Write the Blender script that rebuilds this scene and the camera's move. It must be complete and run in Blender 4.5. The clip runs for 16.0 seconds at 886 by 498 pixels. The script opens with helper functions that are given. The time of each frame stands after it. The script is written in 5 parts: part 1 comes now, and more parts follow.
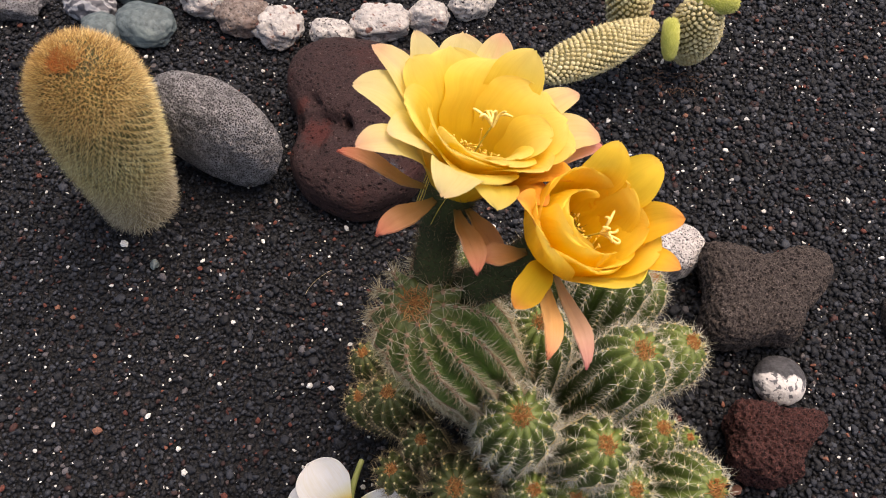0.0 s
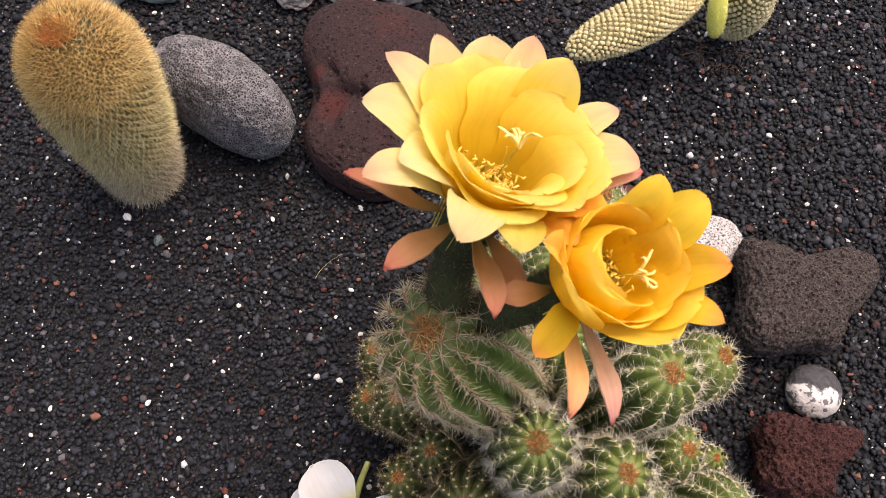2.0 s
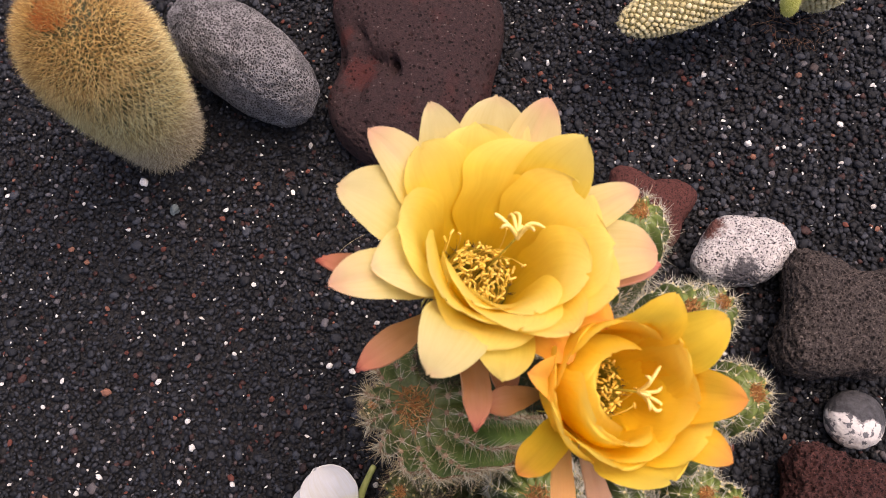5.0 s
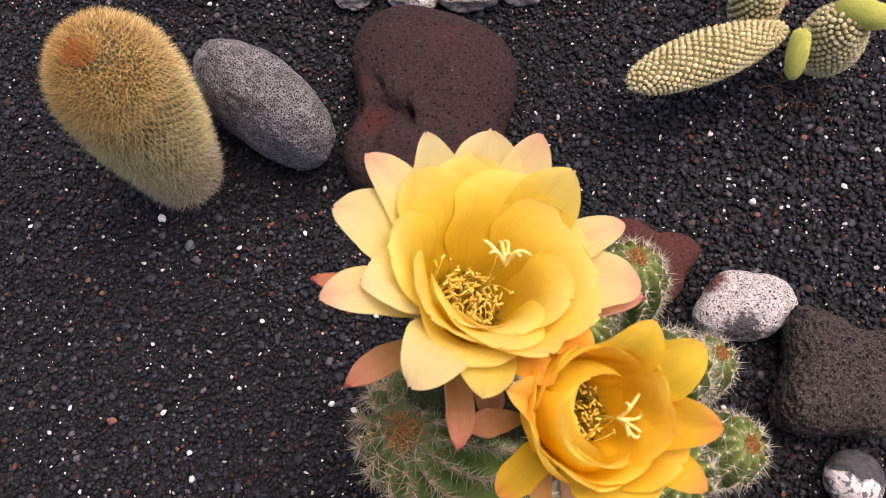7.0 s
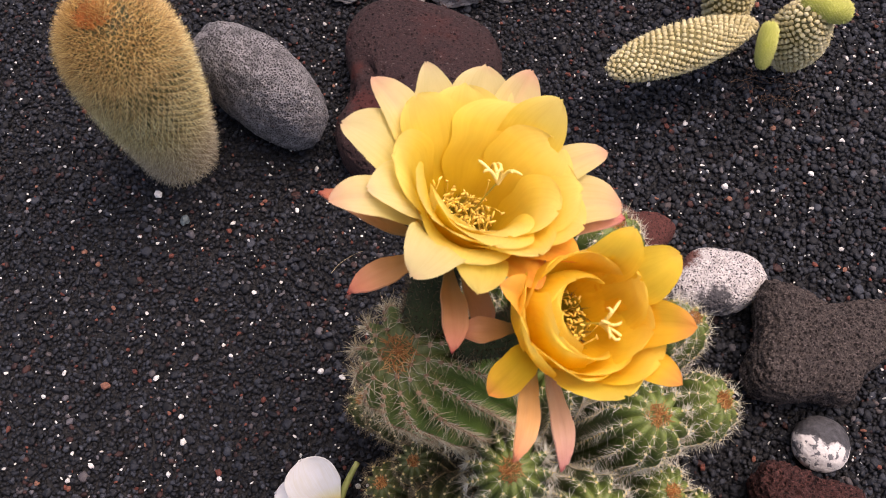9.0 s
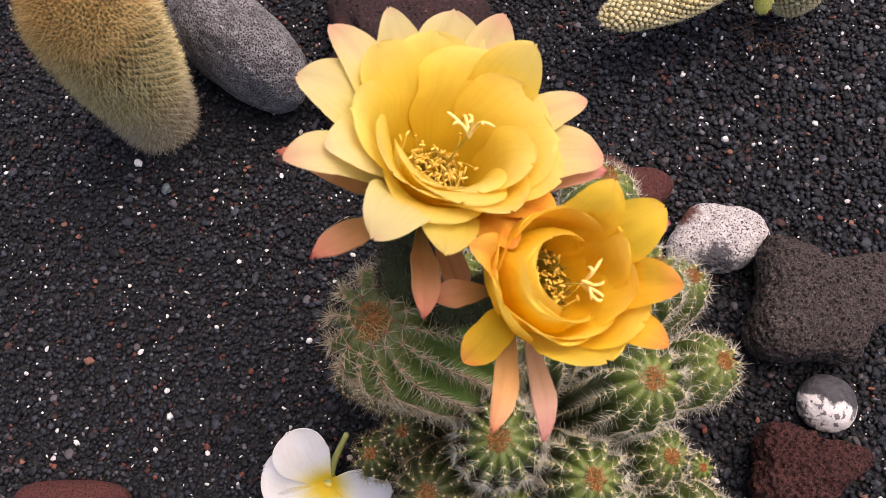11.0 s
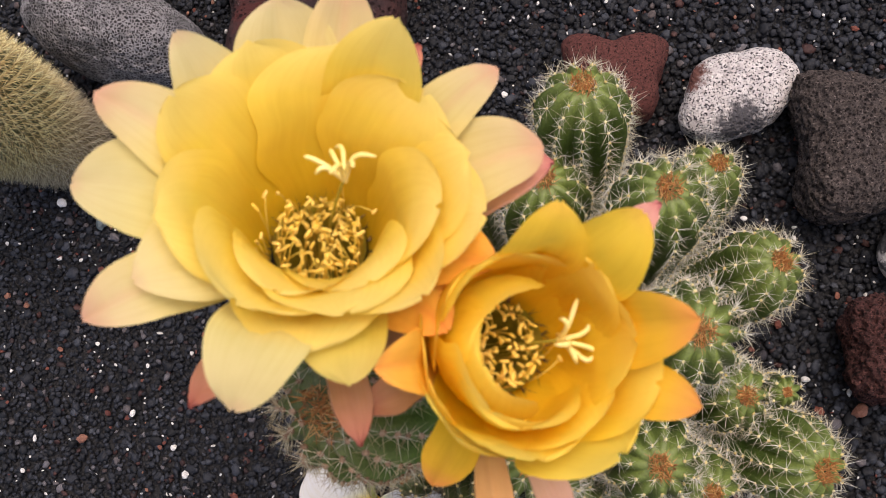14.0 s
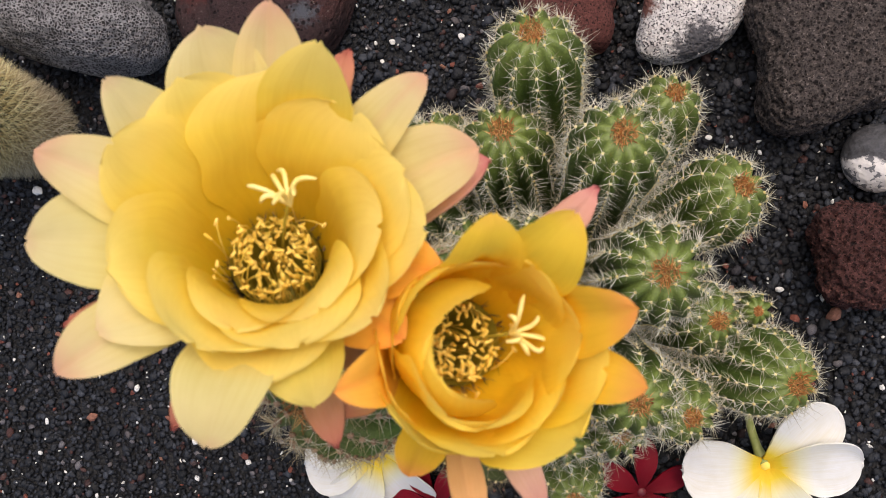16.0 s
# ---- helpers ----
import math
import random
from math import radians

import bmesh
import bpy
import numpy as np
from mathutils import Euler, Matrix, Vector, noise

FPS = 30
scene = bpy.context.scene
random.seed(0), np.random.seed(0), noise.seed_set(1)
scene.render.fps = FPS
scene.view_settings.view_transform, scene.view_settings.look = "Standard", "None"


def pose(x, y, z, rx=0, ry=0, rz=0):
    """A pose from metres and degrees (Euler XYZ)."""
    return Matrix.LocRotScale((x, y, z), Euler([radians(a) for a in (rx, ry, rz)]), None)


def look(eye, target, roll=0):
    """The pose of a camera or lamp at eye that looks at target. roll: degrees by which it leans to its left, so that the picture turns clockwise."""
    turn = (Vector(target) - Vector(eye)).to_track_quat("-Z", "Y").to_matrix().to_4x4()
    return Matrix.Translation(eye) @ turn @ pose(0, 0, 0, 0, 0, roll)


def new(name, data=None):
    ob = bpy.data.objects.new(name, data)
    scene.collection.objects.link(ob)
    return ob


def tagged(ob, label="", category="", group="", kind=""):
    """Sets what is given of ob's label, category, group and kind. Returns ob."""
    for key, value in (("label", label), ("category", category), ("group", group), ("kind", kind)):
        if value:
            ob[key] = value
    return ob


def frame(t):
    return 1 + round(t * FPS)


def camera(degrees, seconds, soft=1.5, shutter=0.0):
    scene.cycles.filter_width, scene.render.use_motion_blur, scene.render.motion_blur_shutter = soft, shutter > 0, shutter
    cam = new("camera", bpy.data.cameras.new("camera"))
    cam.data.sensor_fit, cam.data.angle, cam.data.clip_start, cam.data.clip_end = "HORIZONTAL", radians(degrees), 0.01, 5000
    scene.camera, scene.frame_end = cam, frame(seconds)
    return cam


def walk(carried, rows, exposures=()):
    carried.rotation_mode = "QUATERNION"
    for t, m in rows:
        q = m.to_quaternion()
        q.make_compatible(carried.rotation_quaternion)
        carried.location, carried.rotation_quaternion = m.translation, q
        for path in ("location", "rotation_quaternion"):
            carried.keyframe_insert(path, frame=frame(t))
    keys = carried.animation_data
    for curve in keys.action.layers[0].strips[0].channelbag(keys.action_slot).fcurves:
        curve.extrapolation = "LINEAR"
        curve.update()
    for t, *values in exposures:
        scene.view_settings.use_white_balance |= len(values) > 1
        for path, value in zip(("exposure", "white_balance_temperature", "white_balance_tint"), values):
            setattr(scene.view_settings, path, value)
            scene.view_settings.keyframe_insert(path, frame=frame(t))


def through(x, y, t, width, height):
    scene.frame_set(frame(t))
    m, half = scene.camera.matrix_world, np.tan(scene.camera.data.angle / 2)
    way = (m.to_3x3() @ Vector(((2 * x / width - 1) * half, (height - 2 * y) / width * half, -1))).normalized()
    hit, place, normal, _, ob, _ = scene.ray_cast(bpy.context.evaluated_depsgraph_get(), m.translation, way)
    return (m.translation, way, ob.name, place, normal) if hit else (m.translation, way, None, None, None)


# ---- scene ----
cam = camera(52.77, 16.0, soft=0.65)
# a near focus: the ground and the stems are sharp, the raised flowers soft
cam.data.dof.use_dof = True
cam.data.dof.focus_distance = 0.46
cam.data.dof.aperture_fstop = 30.0
PATH = [
    (0, (0.08482, 0.05382, 0.54574), (0.0233, 1.00586, -1.21205), 3.31),
    (0.3, (0.0767, 0.0626, 0.5455), (0.02624, 1.00903, -1.21567), 3.97),
    (0.5, (0.07266, 0.06779, 0.54454), (0.02102, 1.01367, -1.2169), 3.96),
    (0.7, (0.0703, 0.0719, 0.5422), (0.01132, 1.01595, -1.21998), 3.73),
    (1, (0.06935, 0.07632, 0.5385), (0.01065, 1.0083, -1.2301), 4.1),
    (1.3, (0.0713, 0.0796, 0.538), (0.00186, 0.97363, -1.24971), 3.65),
    (1.5, (0.07404, 0.08293, 0.53748), (0.00843, 0.94812, -1.2645), 4.0),
    (1.7, (0.0771, 0.0883, 0.5348), (0.00289, 0.93699, -1.27468), 3.7),
    (2, (0.08112, 0.10103, 0.53101), (-0.00838, 0.91137, -1.29528), 3.02),
    (2.3, (0.0832, 0.1181, 0.5319), (-0.01981, 0.86013, -1.32249), 1.75),
    (2.5, (0.08361, 0.12836, 0.53334), (-0.02541, 0.83342, -1.33508), 0.88),
    (2.7, (0.0837, 0.1353, 0.5353), (-0.04672, 0.81086, -1.34263), -1.08),
    (3, (0.0837, 0.1423, 0.53707), (-0.06294, 0.77315, -1.35516), -2.75),
    (3.3, (0.0834, 0.15, 0.537), (-0.07597, 0.75396, -1.36295), -4.0),
    (3.5, (0.08281, 0.15612, 0.5367), (-0.09151, 0.75241, -1.36437), -5.2),
    (3.7, (0.08222, 0.16229, 0.53487), (-0.08616, 0.7527, -1.36857), -4.53),
    (5.8, (0.09547, 0.18021, 0.52178), (-0.1216, 0.68908, -1.40018), -8.71),
    (6, (0.09387, 0.17876, 0.52493), (-0.13885, 0.71785, -1.38694), -8.67),
    (6.3, (0.095, 0.1754, 0.5305), (-0.15284, 0.76017, -1.36597), -8.04),
    (6.5, (0.0971, 0.17301, 0.53188), (-0.16068, 0.77948, -1.35644), -7.96),
    (6.7, (0.1003, 0.1706, 0.5313), (-0.15994, 0.79378, -1.35123), -7.37),
    (7, (0.10449, 0.16716, 0.53014), (-0.15983, 0.8191, -1.34205), -6.48),
    (7.3, (0.1056, 0.1636, 0.532), (-0.15716, 0.83583, -1.33322), -5.56),
    (7.5, (0.10615, 0.15997, 0.53425), (-0.14643, 0.84133, -1.32907), -4.49),
    (7.7, (0.1077, 0.1548, 0.5364), (-0.13718, 0.84063, -1.3263), -3.72),
    (8, (0.11017, 0.14658, 0.5386), (-0.13849, 0.84678, -1.31825), -3.51),
    (8.3, (0.1109, 0.1406, 0.5393), (-0.13132, 0.85175, -1.31424), -2.54),
    (8.5, (0.11095, 0.137, 0.53939), (-0.12778, 0.85841, -1.31063), -2.0),
    (8.7, (0.1108, 0.1326, 0.5386), (-0.12419, 0.86164, -1.30891), -1.61),
    (9, (0.11059, 0.12241, 0.53714), (-0.12349, 0.865, -1.30508), -1.43),
    (9.2, (0.11248, 0.116, 0.53707), (-0.12266, 0.86857, -1.30096), -1.42),
    (11.3, (0.12141, 0.13993, 0.50735), (-0.12848, 0.79302, -1.36642), -6.31),
    (11.5, (0.12121, 0.14965, 0.49641), (-0.14162, 0.79362, -1.37875), -7.66),
    (11.7, (0.1212, 0.1603, 0.4852), (-0.16247, 0.7914, -1.3913), -9.88),
    (12, (0.12141, 0.17396, 0.47235), (-0.1754, 0.78282, -1.40945), -12.81),
    (12.3, (0.1239, 0.1836, 0.4654), (-0.16047, 0.74885, -1.43187), -15.69),
    (12.5, (0.12679, 0.18847, 0.46251), (-0.17033, 0.72793, -1.4403), -19.48),
    (12.7, (0.1296, 0.1926, 0.4599), (-0.16805, 0.70337, -1.45073), -22.4),
    (13, (0.13249, 0.19653, 0.45776), (-0.14309, 0.66812, -1.46621), -24.67),
    (13.3, (0.1332, 0.1972, 0.4576), (-0.16263, 0.62512, -1.47356), -30.91),
    (13.5, (0.13349, 0.19837, 0.45751), (-0.16111, 0.60218, -1.47902), -33.8),
    (13.7, (0.1346, 0.2017, 0.4555), (-0.15544, 0.58407, -1.48607), -36.41),
    (14, (0.1384, 0.20955, 0.45223), (-0.17734, 0.55396, -1.49243), -43.87),
    (14.5, (0.14648, 0.2217, 0.45239), (-0.18941, 0.50885, -1.49818), -54.19),
    (14.7, (0.1473, 0.2244, 0.4525), (-0.19139, 0.48587, -1.50119), -57.99),
    (15, (0.14754, 0.22603, 0.45308), (-0.19202, 0.44523, -1.50566), -63.71),
    (15.3, (0.1476, 0.2262, 0.4555), (-0.19576, 0.40968, -1.50624), -68.91),
    (15.5, (0.14788, 0.22655, 0.45747), (-0.19405, 0.3908, -1.50623), -71.48),
    (15.7, (0.149, 0.2276, 0.4589), (-0.18299, 0.37382, -1.50793), -73.36),
    (16, (0.15246, 0.23034, 0.46033), (-0.17649, 0.3621, -1.50803), -75.32),
]
walk(cam, [(t, look(eye, target, roll)) for t, eye, target, roll in PATH], exposures=[(0.0, 0.62, 7800, 17), (0.5, 0.75, 7750, 16), (2.0, 0.80, 7600, 20), (3.5, 0.54, 7500, 24), (8.0, 0.58, 7400, 25), (12.0, 0.52, 7300, 23), (13.5, 0.40, 7200, 20), (14.5, 0.39, 7100, 17), (15.0, 0.41, 7090, 16), (16.0, 0.34, 7050, 13)])

# ---- world, sun ----
world = bpy.data.worlds.new("overcast_sky")
scene.world = world
world.use_nodes = True
wn = world.node_tree
sky = wn.nodes.new("ShaderNodeTexSky")
sky.sky_type = "NISHITA"
sky.sun_disc = False
SUN_ELEV, SUN_TURN = 70.0, 42.0
sky.sun_elevation, sky.sun_rotation = radians(SUN_ELEV), radians(SUN_TURN)
sky.air_density, sky.dust_density, sky.ozone_density = 1.0, 4.0, 1.0
back = wn.nodes["Background"]
back.inputs["Strength"].default_value = 0.15
wn.links.new(sky.outputs["Color"], back.inputs["Color"])

sun = new("sun", bpy.data.lights.new("sun", "SUN"))
sun.data.energy, sun.data.angle, sun.data.color = 1.5, radians(60), (1.0, 0.95, 0.87)
sun_way = Vector((math.sin(radians(SUN_TURN)) * math.cos(radians(SUN_ELEV)),
                  math.cos(radians(SUN_TURN)) * math.cos(radians(SUN_ELEV)), math.sin(radians(SUN_ELEV))))
sun.matrix_world = look(sun_way * 10, (0, 0, 0))


# ---- materials ----
def make(name):
    m = bpy.data.materials.new(name)
    m.use_nodes = True
    return m, m.node_tree, m.node_tree.nodes["Principled BSDF"]


def node(nt, kind, **inputs):
    n = nt.nodes.new(kind)
    for key, value in inputs.items():
        n.inputs[key.replace("_", " ")].default_value = value
    return n


def ramp(nt, source, stops, mode="LINEAR"):
    n = nt.nodes.new("ShaderNodeValToRGB")
    n.color_ramp.interpolation = mode
    e = n.color_ramp.elements
    while len(e) < len(stops):
        e.new(0.5)
    for el, (pos, col) in zip(e, stops):
        el.position, el.color = pos, (*col, 1)
    nt.links.new(source, n.inputs["Fac"])
    return n.outputs["Color"]


def mixed(nt, fac, a, b, mode="MIX"):
    n = nt.nodes.new("ShaderNodeMix")
    n.data_type, n.blend_type = "RGBA", mode
    for sock, value in ((n.inputs[0], fac), (n.inputs[6], a), (n.inputs[7], b)):
        if isinstance(value, bpy.types.NodeSocket):
            nt.links.new(value, sock)
        elif isinstance(value, tuple):
            sock.default_value = (*value, 1)
        else:
            sock.default_value = value
    return n.outputs[2]


def coords(nt, kind="Object"):
    return nt.nodes.new("ShaderNodeTexCoord").outputs[kind]


def noisy(nt, vec, scale, detail=4.0, rough=0.6):
    n = node(nt, "ShaderNodeTexNoise", Scale=scale, Detail=detail, Roughness=rough)
    nt.links.new(vec, n.inputs["Vector"])
    return n.outputs["Fac"]


def cells(nt, vec, scale, feature="F1"):
    n = node(nt, "ShaderNodeTexVoronoi", Scale=scale)
    n.feature = feature
    nt.links.new(vec, n.inputs["Vector"])
    return n.outputs["Distance"]


def relief(nt, bsdf, height, strength, depth):
    n = node(nt, "ShaderNodeBump", Strength=strength, Distance=depth)
    nt.links.new(height, n.inputs["Height"])
    nt.links.new(n.outputs["Normal"], bsdf.inputs["Normal"])
    return n


def island(nt):
    return nt.nodes.new("ShaderNodeNewGeometry").outputs["Random Per Island"]


def gravel_material(name, stops, rough=0.7):
    m, nt, b = make(name)
    v = coords(nt)
    base = ramp(nt, island(nt), stops)
    grain = ramp(nt, noisy(nt, v, 2500, 3), [(0.3, (0.6, 0.6, 0.6)), (0.75, (1.35, 1.35, 1.35))])
    nt.links.new(mixed(nt, 1.0, base, grain, "MULTIPLY"), b.inputs["Base Color"])
    b.inputs["Roughness"].default_value = rough
    b.inputs["Specular IOR Level"].default_value = 0.35
    relief(nt, b, noisy(nt, v, 1800, 4), 0.5, 0.0006)
    return m


def rock_material(name, dark, light, tint, scale, pits, pit_depth, rough=0.85, tint_at=(0.55, 0.75), speck=None, stains=(), pit_shade=0.0, ridge=None, holes=()):
    """Stone: two tones in grains, a tint in large patches, small pits, holes darkened in colour as shade, and specks of
    another colour.
    """
    m, nt, b = make(name)
    v = coords(nt)
    base = ramp(nt, noisy(nt, v, scale, 6, 0.7), [(0.32, dark), (0.68, light)])
    patch = ramp(nt, noisy(nt, v, 28, 3), [(tint_at[0], (0, 0, 0)), (tint_at[1], (1, 1, 1))])
    base = mixed(nt, patch, base, tint)
    if speck:
        colour, size, share = speck
        spots = ramp(nt, noisy(nt, v, size, 3, 0.55), [(share, (0, 0, 0)), (share + 0.05, (1, 1, 1))])
        base = mixed(nt, spots, base, colour)
    for place, reach, colour in stains:
        far = nt.nodes.new("ShaderNodeVectorMath")
        far.operation = "DISTANCE"
        far.inputs[1].default_value = place
        nt.links.new(v, far.inputs[0])
        ragged = nt.nodes.new("ShaderNodeMath")
        ragged.operation = "MULTIPLY_ADD"
        ragged.inputs[1].default_value = reach * 2.4
        nt.links.new(noisy(nt, v, 170, 6, 0.75), ragged.inputs[0])
        nt.links.new(far.outputs["Value"], ragged.inputs[2])
        spot = nt.nodes.new("ShaderNodeMapRange")
        spot.inputs["From Min"].default_value, spot.inputs["From Max"].default_value = reach * 2.15, reach * 1.70
        nt.links.new(ragged.outputs[0], spot.inputs["Value"])
        base = mixed(nt, spot.outputs[0], base, colour)
    hollow = ramp(nt, cells(nt, v, pits), [(0.12, (0, 0, 0)), (0.42, (1, 1, 1))])
    if ridge:
        colour, scale_, wide = ridge
        warp = nt.nodes.new("ShaderNodeTexNoise")
        warp.inputs["Scale"].default_value = scale_ * 0.6
        nt.links.new(v, warp.inputs["Vector"])
        push = nt.nodes.new("ShaderNodeVectorMath")
        push.operation = "MULTIPLY_ADD"
        push.inputs[1].default_value = (1.3 / scale_,) * 3
        nt.links.new(warp.outputs["Color"], push.inputs[0])
        nt.links.new(v, push.inputs[2])
        web = ramp(nt, cells(nt, push.outputs[0], scale_, "DISTANCE_TO_EDGE"), [(wide * 0.4, (1, 1, 1)), (wide, (0, 0, 0))])
        faint = ramp(nt, noisy(nt, v, 110, 4), [(0.32, (0.35, 0.35, 0.35)), (0.62, (1, 1, 1))])
        base = mixed(nt, mixed(nt, 1.0, web, faint, "MULTIPLY"), base, colour)
        hollow = web
    # each hole is sunk, and its shade multiplied into the base colour
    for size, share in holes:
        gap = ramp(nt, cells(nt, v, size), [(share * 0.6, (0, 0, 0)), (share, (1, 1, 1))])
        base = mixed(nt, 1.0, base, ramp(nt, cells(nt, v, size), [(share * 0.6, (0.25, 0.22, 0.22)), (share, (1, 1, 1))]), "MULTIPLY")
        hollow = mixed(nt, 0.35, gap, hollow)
    # shade in the small pits, put into the colour
    if pit_shade:
        base = mixed(nt, 1.0, base, ramp(nt, cells(nt, v, pits), [(0.15, (1 - pit_shade,) * 3), (0.5, (1, 1, 1))]), "MULTIPLY")
    nt.links.new(base, b.inputs["Base Color"])
    b.inputs["Roughness"].default_value = rough
    b.inputs["Specular IOR Level"].default_value = 0.25
    fine = noisy(nt, v, scale * 2.2, 5, 0.7)
    height = mixed(nt, 0.45, hollow, fine)
    relief(nt, b, height, 0.9, pit_depth)
    return m


GRAVEL = gravel_material("black_lapilli", [
    (0.0, (0.0036, 0.0043, 0.0061)), (0.42, (0.0098, 0.0115, 0.0160)), (0.78, (0.0204, 0.0236, 0.0320)), (0.925, (0.0480, 0.0545, 0.0690)),
    (0.93, (0.0218, 0.0124, 0.0131)), (0.965, (0.0600, 0.0240, 0.0212)), (0.97, (0.0751, 0.0619, 0.0618)), (1.0, (0.1276, 0.1238, 0.1381))], 0.68)
WHITE_GRIT = gravel_material("white_shell_grit", [(0.0, (0.5580, 0.5400, 0.5040)), (1.0, (0.7740, 0.7650, 0.7380))], 0.6)
RED_GRIT = gravel_material("red_cinder", [(0.0, (0.10, 0.030, 0.024)), (0.6, (0.19, 0.060, 0.042)), (1.0, (0.26, 0.13, 0.09))], 0.8)

# the sheet under the loose gravel
m, nt, b = make("dark_cinder_bed")
v = coords(nt)
c = ramp(nt, cells(nt, v, 330), [(0.1, (0.0138, 0.0146, 0.0179)), (0.6, (0.0069, 0.0074, 0.0093))])
nt.links.new(mixed(nt, noisy(nt, v, 9, 4), c, (0.0150, 0.0150, 0.0175)), b.inputs["Base Color"])
b.inputs["Roughness"].default_value = 0.85
relief(nt, b, cells(nt, v, 330), 1.0, -0.002)
BED = m

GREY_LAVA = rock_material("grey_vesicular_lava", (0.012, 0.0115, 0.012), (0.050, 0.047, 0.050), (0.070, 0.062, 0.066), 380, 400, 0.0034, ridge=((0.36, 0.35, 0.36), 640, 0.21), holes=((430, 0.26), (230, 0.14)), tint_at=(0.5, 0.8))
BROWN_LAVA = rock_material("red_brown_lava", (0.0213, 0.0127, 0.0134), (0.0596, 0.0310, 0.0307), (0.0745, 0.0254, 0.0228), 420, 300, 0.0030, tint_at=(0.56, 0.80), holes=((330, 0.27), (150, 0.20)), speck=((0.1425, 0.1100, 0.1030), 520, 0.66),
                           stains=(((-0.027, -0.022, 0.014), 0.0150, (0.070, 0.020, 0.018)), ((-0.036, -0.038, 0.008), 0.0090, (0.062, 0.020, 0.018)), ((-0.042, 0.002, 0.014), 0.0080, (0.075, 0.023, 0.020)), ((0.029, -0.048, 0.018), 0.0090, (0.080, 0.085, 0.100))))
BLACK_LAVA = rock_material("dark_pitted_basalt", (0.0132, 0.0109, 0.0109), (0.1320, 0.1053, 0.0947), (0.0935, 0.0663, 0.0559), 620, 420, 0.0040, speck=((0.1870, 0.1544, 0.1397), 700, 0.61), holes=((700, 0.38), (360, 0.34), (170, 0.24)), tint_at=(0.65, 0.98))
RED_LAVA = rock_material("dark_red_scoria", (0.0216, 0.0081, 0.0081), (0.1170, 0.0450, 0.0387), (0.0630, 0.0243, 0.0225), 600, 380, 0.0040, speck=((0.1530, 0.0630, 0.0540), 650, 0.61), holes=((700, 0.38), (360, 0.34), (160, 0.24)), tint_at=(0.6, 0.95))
SPECKLED = rock_material("white_speckled_stone", (0.3520, 0.3256, 0.3080), (0.6336, 0.6072, 0.5808), (0.4400, 0.4048, 0.3960), 180, 300, 0.0012,
                         speck=((0.06, 0.055, 0.06), 420, 0.58))
WHITE_CAP = rock_material("white_speckled_crust", (0.3696, 0.3360, 0.3276), (0.6720, 0.6468, 0.6300), (0.5208, 0.4872, 0.4788), 240, 520, 0.0014, speck=((0.045, 0.040, 0.045), 950, 0.545),
                          stains=(((0.000, -0.017, 0.010), 0.0150, (0.075, 0.072, 0.078)), ((-0.023, 0.010, 0.008), 0.0105, (0.13, 0.055, 0.045))))
CHALK = rock_material("white_crusted_stone", (0.330, 0.305, 0.290), (0.5848, 0.5590, 0.5418), (0.2838, 0.2150, 0.2021), 210, 330, 0.0018,
                      speck=((0.17, 0.085, 0.07), 130, 0.60))
CHALK_BROWN = rock_material("brown_crusted_stone", (0.0850, 0.0561, 0.0476), (0.3230, 0.2720, 0.2465), (0.1700, 0.1062, 0.0892), 190, 330, 0.0018,
                            speck=((0.09, 0.07, 0.06), 230, 0.60))
SLATE = rock_material("blue_green_slate_pebble", (0.0520, 0.0728, 0.0806), (0.1560, 0.1950, 0.2015), (0.2600, 0.3250, 0.3120), 170, 300, 0.0004, 0.55)
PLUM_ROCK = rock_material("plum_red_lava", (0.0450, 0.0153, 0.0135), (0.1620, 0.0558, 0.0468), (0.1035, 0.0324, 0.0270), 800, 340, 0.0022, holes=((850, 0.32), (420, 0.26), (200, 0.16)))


def banded_pebble():
    m, nt, b = make("striped_grey_pebble")
    v = coords(nt)
    w = node(nt, "ShaderNodeTexWave", Scale=55.0, Distortion=6.0, Detail=3.0)
    w.inputs["Detail Scale"].default_value = 2.0
    w.bands_direction = "Y"
    nt.links.new(v, w.inputs["Vector"])
    nt.links.new(ramp(nt, w.outputs["Fac"], [(0.6, (0.10, 0.10, 0.115)), (0.95, (0.42, 0.42, 0.44))]), b.inputs["Base Color"])
    b.inputs["Roughness"].default_value = 0.6
    relief(nt, b, noisy(nt, v, 300, 4), 0.4, 0.0006)
    return m


